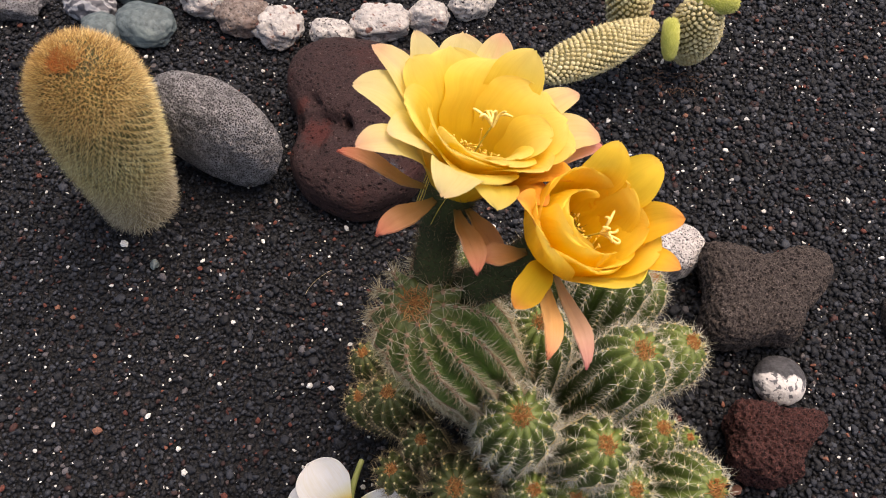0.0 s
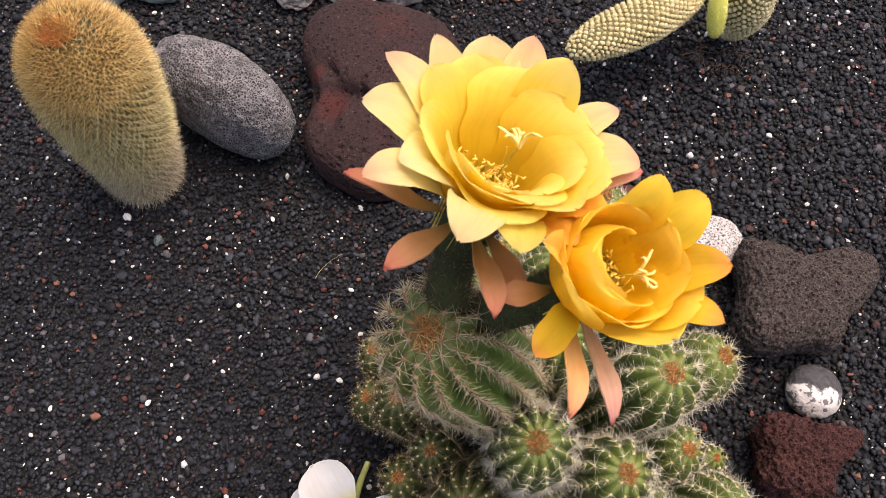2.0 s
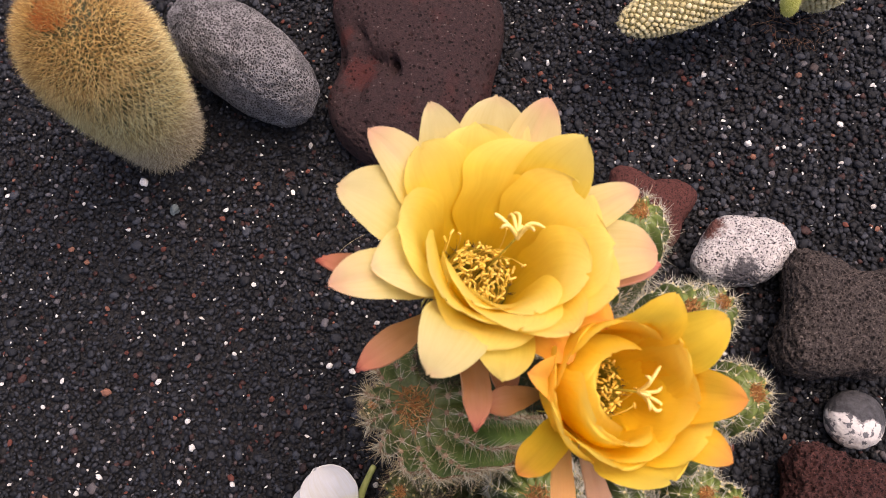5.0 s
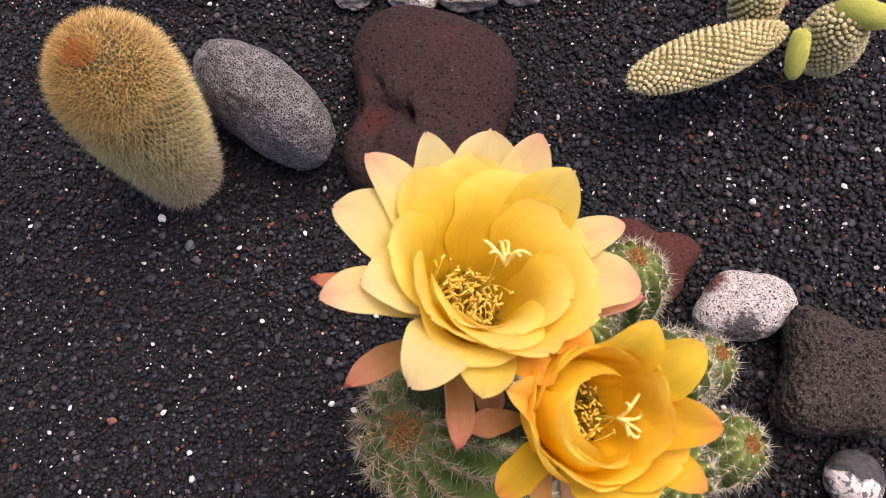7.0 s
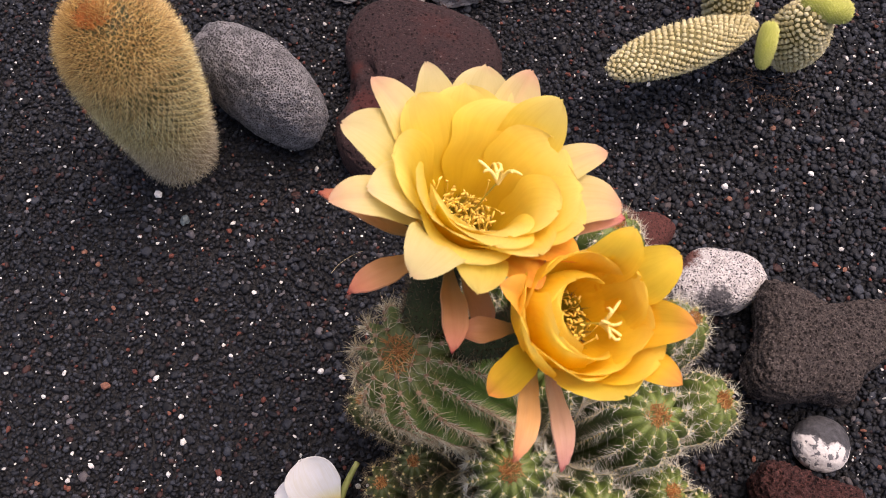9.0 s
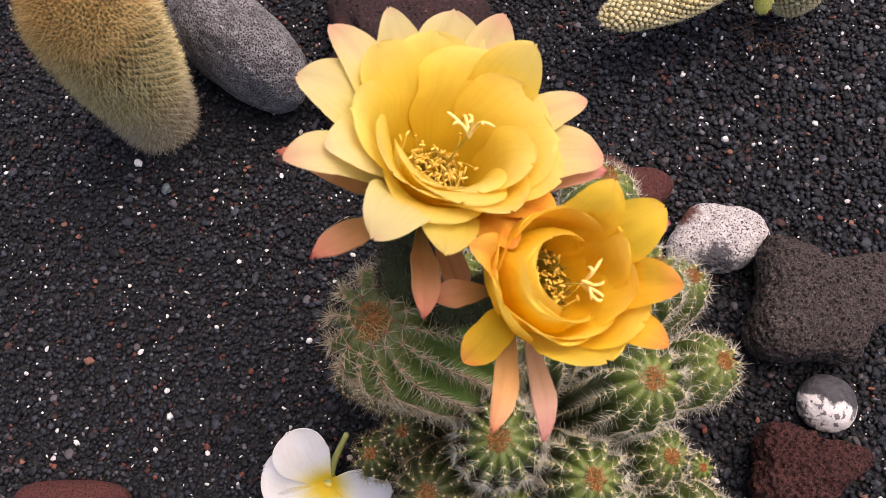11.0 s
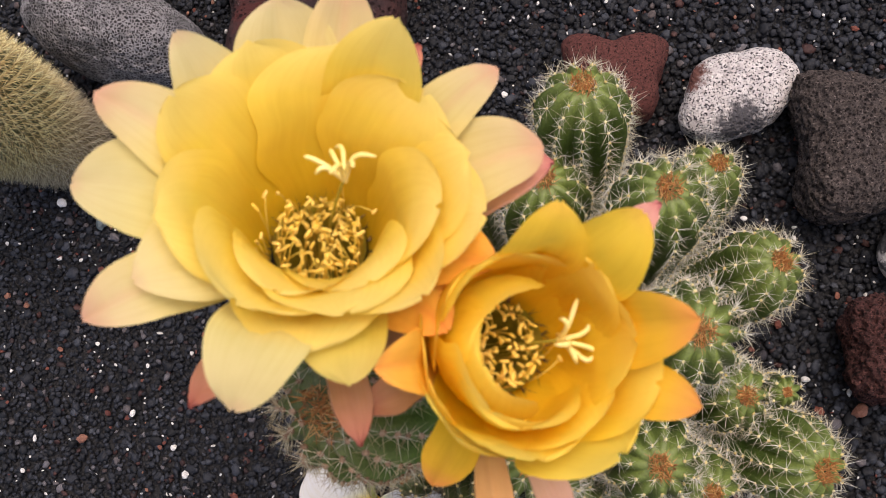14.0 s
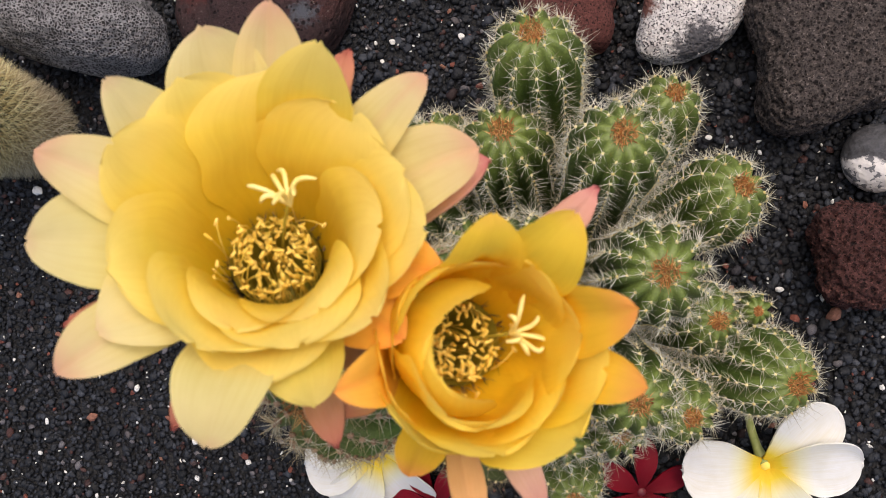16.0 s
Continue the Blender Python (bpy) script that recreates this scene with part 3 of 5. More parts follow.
def bezier(p, t):
    t = np.asarray(t, float)[:, None]
    p = [np.asarray(q, float) for q in p]
    if len(p) == 3:
        return p[0] * (1 - t) ** 2 + p[1] * 2 * t * (1 - t) + p[2] * t ** 2
    return p[0] * (1 - t) ** 3 + p[1] * 3 * t * (1 - t) ** 2 + p[2] * 3 * t ** 2 * (1 - t) + p[3] * t ** 3


# ---- ground ----
g = 60.0
steps = np.concatenate([-np.geomspace(g, 0.6, 14), np.linspace(-0.5, 0.5, 21), np.geomspace(0.6, g, 14)])
gx, gy = np.meshgrid(steps, steps + 0.0, indexing="ij")
n = len(steps)
gv = np.stack([gx + 0.06, gy + 0.35, np.full_like(gx, -0.0022)], -1).reshape(-1, 3)
i, j = np.meshgrid(np.arange(n - 1), np.arange(n - 1), indexing="ij")
gf = np.stack([i * n + j, (i + 1) * n + j, (i + 1) * n + j + 1, i * n + j + 1], -1).reshape(-1, 4)
tagged(part("ground", mesh_of("ground", gv, gf, BED)), "bed of fine black volcanic cinder", "ground", kind="structure")

rng = np.random.default_rng(7)
X0, X1, Y0, Y1 = -0.40, 0.46, 0.07, 0.70


def scatter(x0, x1, step):
    gx, gy = np.meshgrid(np.arange(x0, x1, step), np.arange(Y0, Y1, step), indexing="ij")
    at = np.stack([gx.ravel(), gy.ravel()], 1) + rng.uniform(-0.55, 0.55, (gx.size, 2)) * step
    return np.concatenate([at, rng.uniform(-0.0011, 0.0009, len(at))[:, None]], 1)


# finer to the west, coarser to the east, mixed in between
chunks = []
for x0, x1, step, r, v0, f0 in ((X0, 0.16, 0.0027, 0.00155, ICO_V, ICO_F), (0.16, X1, 0.0030, 0.00178, ICO_V, ICO_F), (0.10, X1, 0.0066, 0.00235, ICO2_V, ICO2_F), (X0, 0.10, 0.0098, 0.0023, ICO2_V, ICO2_F)):
    c = scatter(x0, x1, step)
    chunks.append(lumps(c, r * np.exp(rng.normal(0, 0.27, len(c))).clip(0.5, 1.7), rng, v0, f0, flat=0.55, rough=0.20 if v0 is ICO_V else 0.15, lie=0.42))
gravel = part("gravel", mesh_of("gravel", *joined(chunks), GRAVEL))
tagged(gravel, "loose black volcanic gravel with rusty and grey grains", "gravel", kind="stuff")

n = 2900
pos = np.stack([rng.uniform(X0, X1, n), rng.uniform(Y0, Y1, n), rng.uniform(0.0009, 0.0018, n)], 1)
grit = part("white_grit", mesh_of("white_grit", *lumps(pos, 0.00080 * np.exp(rng.normal(0, 0.42, n)).clip(0.5, 2.3), rng, flat=0.45, rough=0.22), WHITE_GRIT, smooth=False))
tagged(grit, "scattered white shell grit on the black gravel", "grit", kind="stuff")
n = 1500
pos = np.stack([rng.uniform(X0, X1, n), rng.uniform(Y0, Y1, n), rng.uniform(0.0005, 0.0015, n)], 1)
cinder = part("red_cinder", mesh_of("red_cinder", *lumps(pos, 0.0011 * np.exp(rng.normal(0.1, 0.4, n)).clip(0.6, 2.4), rng, flat=0.55), RED_GRIT, smooth=False))
tagged(cinder, "rust-red cinder grains among the black gravel", "gravel", kind="stuff")


# ---- stones ----
def sphere_mesh(sub):
    bm = bmesh.new()
    bmesh.ops.create_icosphere(bm, subdivisions=sub, radius=1.0)
    v = np.array([q.co[:] for q in bm.verts])
    bm.verts.index_update()
    f = np.array([[q.index for q in fc.verts] for fc in bm.faces])
    bm.free()
    return v, f


SPHERES = {}


def stone(name, label, category, at, half, turn, mat, seed, boxy=2.0, lump=0.08, lump_scale=1.4, grain=0.015, dents=(), pits=None, detail=6, lean=(0, 0), group="", outline=None):
    """A stone: a rounded box of the half sizes, lumped, dented where told, pitted, and turned about the vertical."""
    if detail not in SPHERES:
        SPHERES[detail] = sphere_mesh(detail)
    d, f = SPHERES[detail]
    r = 1 / (np.abs(d) ** boxy).sum(1) ** (1 / boxy)
    off = Vector((seed * 3.7, seed * 1.9, seed * 5.3))
    lum = np.array([noise.noise(Vector(q) * lump_scale + off) + 0.5 * noise.noise(Vector(q) * lump_scale * 2.3 + off) for q in d])
    fine = np.array([noise.noise(Vector(q) * 9 + off) + 0.6 * noise.noise(Vector(q) * 21 + off) for q in d])
    r = r * (1 + lump * lum + grain * fine)
    for way, wide, deep in dents:
        way = np.array(Vector(way).normalized())
        angle = np.arccos((d @ way).clip(-1, 1))
        r = r * (1 - deep * np.exp(-(angle / wide) ** 2))
    if outline:
        ang = np.degrees(np.arctan2(d[:, 1], d[:, 0])) % 360
        pairs = sorted((a_ % 360, q_) for a_, q_ in outline)
        full = np.arange(360.0)
        ring = np.interp(full, [a_ for a_, _ in pairs], [q_ for _, q_ in pairs], period=360)
        kern = np.hanning(31)
        ring = np.convolve(np.concatenate([ring[-15:], ring, ring[:15]]), kern / kern.sum(), "valid")
        reach = np.interp(ang, full, ring, period=360)
        v = d * r[:, None] * np.stack([reach, reach, np.full(len(d), half[2])], 1)
    else:
        v = d * r[:, None] * np.array(half)
    if pits:
        across, deep, share = pits
        for k, q in enumerate(v):
            (near, *_), _ = noise.voronoi(Vector(q / across) + off)
            hole = max(0.0, 1 - near / share)
            v[k] -= d[k] * deep * hole ** 0.7
    me = mesh_of(name, v, f, mat)
    ob = new(name, me)
    ob.matrix_world = pose(*at, lean[0], lean[1], turn)
    return tagged(ob, label, category, group)


stone("lava_boulder", "smooth grey oval lava cobble with fine bubbles", "stone", (-0.1015, 0.4040, 0.0355), (0.0525, 0.0255, 0.0430), -21.8, GREY_LAVA, 1,
      boxy=2.2, lump=0.05, pits=(0.0030, 0.0011, 0.62), detail=7)
stone("brown_boulder", "smooth reddish-brown lava boulder with a notch", "stone", (-0.0050, 0.4350, 0.0140), (1, 1, 0.0270), 0, BROWN_LAVA, 2,
      boxy=2.8, lump=0.03, grain=0.008, dents=(((-0.12, -0.28, 0.95), 0.085, 0.62), ((-0.28, -0.32, 0.90), 0.15, 0.26), ((-0.45, -0.35, 0.82), 0.17, 0.24), ((-0.62, -0.30, 0.72), 0.20, 0.20), ((-0.42, -0.55, 0.72), 0.14, 0.18), ((-0.66, 0.04, 0.74), 0.13, 0.16), ((-0.85, -0.30, 0.35), 0.20, 0.14)), pits=(0.0058, 0.0030, 0.26), detail=7,
      outline=[(105, 0.076), (125, 0.075), (148, 0.067), (165, 0.055), (177, 0.046), (195, 0.0435), (208, 0.0460), (231, 0.0570), (245, 0.0650), (275, 0.076), (307, 0.064), (335, 0.054), (0, 0.052), (25, 0.055), (63, 0.068)])
stone("basalt_rock", "dark brown-black pitted basalt block", "stone", (0.2790, 0.3300, 0.0185), (1, 1, 0.0225), 0, BLACK_LAVA, 3,
      boxy=3.4, lump=0.06, grain=0.030, pits=(0.0038, 0.0018, 0.55), detail=7,
      outline=[(142, 0.044), (125, 0.036), (100, 0.027), (75, 0.029), (42, 0.045), (25, 0.047), (5, 0.036), (335, 0.0245), (300, 0.031), (270, 0.031), (225, 0.044), (180, 0.036)])
stone("speckled_stone", "white stone speckled black with a grey base", "stone", (0.2152, 0.3574, 0.0130), (1, 1, 0.0150), 0, WHITE_CAP, 4,
      boxy=2.8, lump=0.05, pits=(0.0020, 0.0006, 0.5), detail=7,
      outline=[(203, 0.030), (178, 0.026), (152, 0.0245), (120, 0.022), (90, 0.022), (62, 0.025), (39, 0.027), (8, 0.0295), (345, 0.0220), (315, 0.0170), (275, 0.0185), (240, 0.0225), (223, 0.026)])
stone("plum_rock", "plum-red angular lava stone beside the cactus", "stone", (0.1550, 0.3710, 0.0130), (1, 1, 0.0160), 0, PLUM_ROCK, 5,
      boxy=3.4, lump=0.05, pits=(0.0022, 0.0006, 0.5),
      outline=[(139, 0.028), (90, 0.017), (50, 0.023), (28, 0.029), (350, 0.0215), (299, 0.024), (225, 0.019), (180, 0.021)])
stone("half_white_pebble", "round grey pebble with a white crusted half", "pebble", (0.2896, 0.2763, 0.0115), (0.0165, 0.0162, 0.0125), -6.0, HALF_WHITE, 6,
      lump=0.04, grain=0.008)
stone("scoria_rock", "dark red porous scoria rock", "stone", (0.2772, 0.2310, 0.0170), (1, 1, 0.0210), 0, RED_LAVA, 7,
      boxy=3.0, lump=0.13, lump_scale=1.9, grain=0.045, pits=(0.0042, 0.0024, 0.55), detail=7,
      outline=[(150, 0.0255), (101, 0.0255), (60, 0.0235), (28, 0.037), (10, 0.028), (340, 0.020), (287, 0.024), (220, 0.0245), (180, 0.0235)])

# the row of border stones
border = "border stones"
for k, (kind, label, x, y, hx, hy, turn, mat) in enumerate([
        ("slate_pebble", "blue-grey slate pebble with a pale line", -0.220, 0.501, 0.0165, 0.0170, 10, SLATE),
        ("slate_pebble", "smooth green-grey slate pebble", -0.188, 0.513, 0.0250, 0.0200, -12, SLATE),
        ("striped_pebble", "dark grey pebble with white stripes", -0.236, 0.526, 0.0200, 0.0130, 5, STRIPED),
        ("lava_pebble", "dark grey porous lava pebble", -0.296, 0.524, 0.0260, 0.0190, 0, GREY_LAVA),
        ("slate_pebble", "green-grey slate pebble in the border row", -0.204, 0.549, 0.0190, 0.0150, 15, SLATE),
        ("white_border_stone", "white crusted stone with dark specks", -0.149, 0.545, 0.0200, 0.0165, -8, CHALK),
        ("brown_border_stone", "brown and white crusted stone", -0.114, 0.532, 0.0220, 0.0180, 8, CHALK_BROWN),
        ("white_border_stone", "lumpy white stone with pink stains", -0.084, 0.525, 0.0185, 0.0200, -25, CHALK),
        ("white_border_stone", "flat white stone with grey patches", -0.042, 0.524, 0.0175, 0.0125, -5, SPECKLED),
        ("white_border_stone", "long white stone with brown pits", -0.006, 0.540, 0.0240, 0.0170, 14, CHALK),
        ("white_border_stone", "small oval white stone", 0.031, 0.552, 0.0165, 0.0125, 10, CHALK),
        ("white_border_stone", "smooth pale grey stone with dark specks", 0.063, 0.573, 0.0195, 0.0150, 35, SPECKLED),
        ("lava_pebble", "dark lava pebble at the border", -0.322, 0.497, 0.0180, 0.0140, 0, BLACK_LAVA)]):
    stone(kind, label, "stone", (x, y, 0.007 + 0.1 * hy), (hx * 0.95, hy * 0.92, 0.0125), turn, mat, 20 + k, boxy=2.5, lump=0.19 if mat is not SLATE else 0.11, lump_scale=1.8, grain=0.020,
          detail=5, pits=None if mat is SLATE or mat is STRIPED else (0.004, 0.0010, 0.4), group=border)
stone("plum_rock", "reddish lava stone half sunk in gravel", "stone", (-0.106, 0.112, 0.005), (0.034, 0.016, 0.011), 14, PLUM_ROCK, 41, boxy=2.6, detail=5)


stone("basalt_rock", "small dark basalt stone half sunk in gravel", "stone", (0.381, 0.334, 0.006), (0.016, 0.018, 0.012), 10, BLACK_LAVA, 42, boxy=2.6, detail=5)


# pale pebbles lying on the gravel
def bit(name, label, x, y, r, mat, seed, flat=0.6):
    rg = np.random.default_rng(seed)
    v, f = lumps(np.zeros((1, 3)), np.array([1.0]), rg, ICO2_V, ICO2_F, flat=flat, rough=0.12)
    ob = new(name, mesh_of(name, v * r, f, mat, smooth=False))
    ob.location = (x, y, 0.0012 + r * 0.3)
    return tagged(ob, label, "pebble", "pale pebbles on the gravel")


WHITE_AT = [(-0.152, 0.324), (-0.159, 0.194), (-0.003, 0.356), (0.233, 0.436), (-0.007, 0.239), (0.296, 0.542), (-0.096, 0.318), (0.265, 0.459),
            (-0.043, 0.161), (0.239, 0.220), (-0.165, 0.177), (-0.079, 0.189), (-0.072, 0.175), (-0.073, 0.155), (-0.119, 0.147), (-0.064, 0.233),
            (0.177, 0.474), (0.062, 0.374), (0.099, 0.371), (-0.103, 0.207), (0.279, 0.168), (0.377, 0.493), (0.352, 0.426), (0.347, 0.400),
            (0.371, 0.381), (0.211, 0.433), (0.229, 0.434), (0.078, 0.461), (0.146, 0.464), (0.218, 0.538), (0.239, 0.288), (0.216, 0.299), (0.007, 0.239), (0.002, 0.298), (-0.182, 0.487), (-0.065, 0.276), (0.322, 0.577), (0.254, 0.574)]
for k, (x, y) in enumerate(WHITE_AT):
    bit("white_pebble", "small white shell pebble lying on the gravel", x, y, 0.0032 if k in (0, 25) else 0.0016 + 0.0007 * ((k * 7) % 5) / 4, WHITE_GRIT, 100 + k)
bit("grey_pebble", "small blue-grey pebble lying on the gravel", -0.127, 0.311, 0.0038, SLATE, 200)
bit("red_pebble", "small bright red cinder pebble", -0.131, 0.194, 0.0030, RED_GRIT, 201)
bit("red_pebble", "small rust-brown cinder pebble", 0.262, 0.205, 0.0042, RED_GRIT, 202)


# ---- cacti ----
def frames_along(pts):
    tang = np.gradient(pts, axis=0)
    tang /= np.linalg.norm(tang, axis=1)[:, None]
    ref = np.array([1.0, 0.05, 0])
    n_, b_ = [], []
    for t in tang:
        ref = ref - t * (ref @ t)
        ref /= np.linalg.norm(ref)
        n_.append(ref)
        b_.append(np.cross(t, ref))
    return tang, np.array(n_), np.array(b_)


def stem(plant, base, crown, radius, ribs=11, seed=0, lift=0.35, spine=0.0066, skin=None, spines=None, dense=1.0, bow=None, gap=0.0055, felt=None):
    """One ribbed stem that leans out of the clump: body, wool, spines and the rust-coloured crown."""
    rg = np.random.default_rng(1000 + seed)
    base, crown = np.array([*base, -0.004]), np.array(crown, float)
    mid = base * 0.5 + crown * 0.5
    ctrl = mid + np.array([(base[0] - crown[0]) * -lift * 0.6, (base[1] - crown[1]) * -lift * 0.6, -lift * 0.35 * (crown[2] - base[2])]) * 0.8
    ctrl = np.array(bow, float) if bow else ctrl
    pts = bezier([base, ctrl, crown], np.linspace(0, 1, 60))
    seg = np.concatenate([[0], np.cumsum(np.linalg.norm(np.diff(pts, axis=0), axis=1))])
    long = seg[-1]
    dome = radius * 1.15
    s = np.concatenate([np.linspace(0, long - dome, 22), long - dome + dome * np.sin(np.linspace(0, math.pi / 2, 16)[1:])])
    cen = np.stack([np.interp(s, seg, pts[:, k]) for k in range(3)], 1)
    tang, nn, bb = frames_along(cen)
    x = ((s - (long - dome)) / dome).clip(0, 1)
    prof = radius * np.sqrt((1 - x ** 2).clip(0.0, 1)) * (0.74 + 0.26 * np.minimum(1, s / (long * 0.45)))
    prof *= 1 + 0.03 * np.sin(s / 0.011 + seed)
    prof[-1] = radius * 0.04
    sides = ribs * 8
    a = np.linspace(0, 2 * math.pi, sides, endpoint=False)
    twist = 0.25 * math.sin(seed * 1.7)

    def surface(i, ang):
        groove = 0.32 * (1 - np.abs(np.cos(ribs * ang / 2)) ** 1.25) * min(1.0, (1 - x[i]) * 5 + 0.35)
        aa = ang + twist * s[i] / long
        return prof[i] * (1 - groove), aa

    v = []
    for i in range(len(s)):
        r, aa = surface(i, a)
        sink = 0.09 * radius * max(0.0, (x[i] - 0.8) / 0.2) ** 2
        v.append(cen[i] - tang[i] * sink + r[:, None] * (np.cos(aa)[:, None] * nn[i] + np.sin(aa)[:, None] * bb[i]))
    v = np.concatenate(v)
    i, j = np.meshgrid(np.arange(len(s) - 1), np.arange(sides), indexing="ij")
    k = (j + 1) % sides
    f = np.stack([i * sides + j, i * sides + k, (i + 1) * sides + k, (i + 1) * sides + j], -1).reshape(-1, 4)
    tip_uv = np.repeat(np.stack([0 * x, x], 1), sides, 0)
    body = part("stem", mesh_of("stem", v, f, skin or SKIN, uv=tip_uv), plant)
    # areoles sit along the rib crests
    wool_p, sp, sd, sl = [], [], [], []
    for q in range(ribs):
        at = radius * 0.4 + rg.uniform(0, gap)
        while at < long - 0.03 * radius:
            i = min(np.searchsorted(s, at), len(s) - 1)
            w = 0 if i == 0 else (at - s[i - 1]) / (s[i] - s[i - 1])
            lo = max(i - 1, 0)
            c = cen[lo] * (1 - w) + cen[i] * w
            t = tang[i]
            r = prof[lo] * (1 - w) + prof[i] * w
            ang = 2 * math.pi * q / ribs + twist * at / long
            out = math.cos(ang) * nn[i] + math.sin(ang) * bb[i]
            xx = float(np.clip((at - (long - dome)) / dome, 0, 1))
            nrm = out * math.sqrt(max(0.02, 1 - xx * xx)) + t * xx
            nrm /= np.linalg.norm(nrm)
            p = c + out * r * 1.0
            if p[2] > 0.002:
                wool_p.append(p + nrm * 0.0002)
                e1 = t - nrm * (t @ nrm)
                e1 /= np.linalg.norm(e1)
                e2 = np.cross(nrm, e1)
                young = xx > 0.75
                count = int(round((8 if young else 10) * dense * (1.0 if at > 0.55 * long or felt else 0.28)))
                th = np.arange(count) * 2 * math.pi / count + rg.uniform(0, 6) + rg.normal(0, 0.18, count)
                lift_ = rg.uniform(0.25, 0.75, count) + (0.5 if young and not felt else 0)
                sp.append(np.repeat(p[None], count, 0))
                sd.append((np.cos(th)[:, None] * e1 + np.sin(th)[:, None] * e2) + lift_[:, None] * nrm)
                sl.append(spine * rg.uniform(0.65, 1.15, count) * (0.75 if young and not felt else 1.0))
                sp.append(p[None])
                sd.append((nrm + rg.normal(0, 0.3, 3))[None])
                sl.append(np.array([spine * rg.uniform(0.8, 1.3)]))
            at += gap * rg.uniform(0.88, 1.12) * ((0.70 if gap > 0.004 else 0.95) if xx > 0.5 else 1.0)
    sp, sd, sl = np.concatenate(sp), np.concatenate(sd), np.concatenate(sl)
    vv, ff = spikes(sp, sd, sl, 0.00017 if felt else 0.00016, 0.10, rg)
    stuff("spine_coat", mesh_of("spine_coat", vv, ff, spines or CREAM_SPINE, smooth=False), body, "cream needle-like spines in star-shaped clusters")
    wool_p = np.array(wool_p)
    stuff("wool", mesh_of("wool", *lumps(wool_p, np.full(len(wool_p), 0.0013 if felt else 0.0008), rg, flat=0.8, rough=0.1), felt or WOOL), body, "tufts of cream wool")
    # crown
    n = 170
    th, rad = rg.uniform(0, 6.283, n), radius * 0.27 * np.sqrt(rg.uniform(0, 1, n))
    t, a1, a2 = tang[-1], nn[-1], bb[-1]
    ring = np.cos(th)[:, None] * a1 + np.sin(th)[:, None] * a2
    p = cen[-1] - t * radius * 0.06 + ring * rad[:, None]
    d = t * rg.uniform(0.2, 1.0, n)[:, None] - ring * rg.uniform(-0.6, 1.0, n)[:, None] + rg.normal(0, 0.3, (n, 3))
    vv, ff = spikes(p, d, rg.uniform(0.0022, 0.0046, n) * (radius / 0.018), 0.00026)
    part("crown_tuft", mesh_of("crown_tuft", vv, ff, RUST_SPINE, smooth=False), body, "rust-brown tuft of young spines")
    return body


clump = thing("hedgehog_cactus", (0, 0, 0), "clustered green ribbed cactus with two large yellow flowers", "cactus")
STEMS = [
    # foot x, y, crown x, y, z, radius, ribs
    (0.121, 0.242, 0.064, 0.208, 0.211, 0.0278, 14),
    (0.116, 0.214, 0.118, 0.190, 0.140, 0.0200, 13),
    (0.143, 0.234, 0.177, 0.234, 0.133, 0.0205, 12),
    (0.140, 0.254, 0.169, 0.286, 0.130, 0.0190, 11),
    (0.130, 0.274, 0.140, 0.335, 0.111, 0.0200, 11),
    (0.165, 0.275, 0.196, 0.311, 0.068, 0.0165, 10),
    (0.156, 0.246, 0.217, 0.266, 0.079, 0.0185, 11),
    (0.152, 0.222, 0.199, 0.212, 0.083, 0.0155, 11),
    (0.156, 0.214, 0.227, 0.183, 0.081, 0.0195, 12),
    (0.136, 0.214, 0.162, 0.187, 0.120, 0.0180, 11),
    (0.142, 0.204, 0.183, 0.175, 0.090, 0.0155, 11),
    (0.119, 0.262, 0.122, 0.300, 0.100, 0.0200, 12),
    (0.131, 0.238, 0.1255, 0.246, 0.126, 0.0185, 12),
    (0.108, 0.246, 0.104, 0.256, 0.095, 0.0130, 10),
    (0.134, 0.196, 0.154, 0.169, 0.080, 0.0150, 11),
    (0.104, 0.200, 0.091, 0.165, 0.090, 0.0190, 12),
    (0.122, 0.198, 0.131, 0.169, 0.088, 0.0135, 10),
    (0.096, 0.256, 0.075, 0.281, 0.083, 0.0150, 10),
    (0.092, 0.266, 0.062, 0.325, 0.070, 0.0130, 10),
    (0.104, 0.268, 0.090, 0.307, 0.080, 0.0160, 10),
    (0.056, 0.243, 0.028, 0.247, 0.050, 0.0120, 10),
    (0.066, 0.224, 0.048, 0.218, 0.070, 0.0160, 12),
    (0.054, 0.222, 0.030, 0.220, 0.050, 0.0120, 10),
    (0.082, 0.202, 0.070, 0.192, 0.075, 0.0125, 11),
    (0.072, 0.190, 0.055, 0.179, 0.055, 0.0125, 10),
    (0.126, 0.190, 0.130, 0.138, 0.052, 0.0150, 11),
    (0.100, 0.192, 0.104, 0.182, 0.066, 0.0140, 10),
    (0.205, 0.216, 0.217, 0.2135, 0.068, 0.0075, 9),
    (0.112, 0.240, 0.1003, 0.2435, 0.118, 0.0125, 10),
]
for k, (bx, by, cx, cy, cz, r, ribs) in enumerate(STEMS):
    # stems tucked under the big one carry its shade in their colours
    muted = k in (0, 15, 20, 21, 22, 23, 24, 26)
    stem(clump, (bx, by), (cx, cy, cz), r, ribs, k, skin=BIG_SKIN if k == 0 else SHADED_SKIN if muted else SKIN, spines=BUFF_SPINE if k == 0 else SHADED_SPINE if muted else CREAM_SPINE,
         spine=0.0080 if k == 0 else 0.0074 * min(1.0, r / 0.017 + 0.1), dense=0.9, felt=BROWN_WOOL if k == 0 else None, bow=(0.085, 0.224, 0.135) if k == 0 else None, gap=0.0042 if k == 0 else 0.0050)


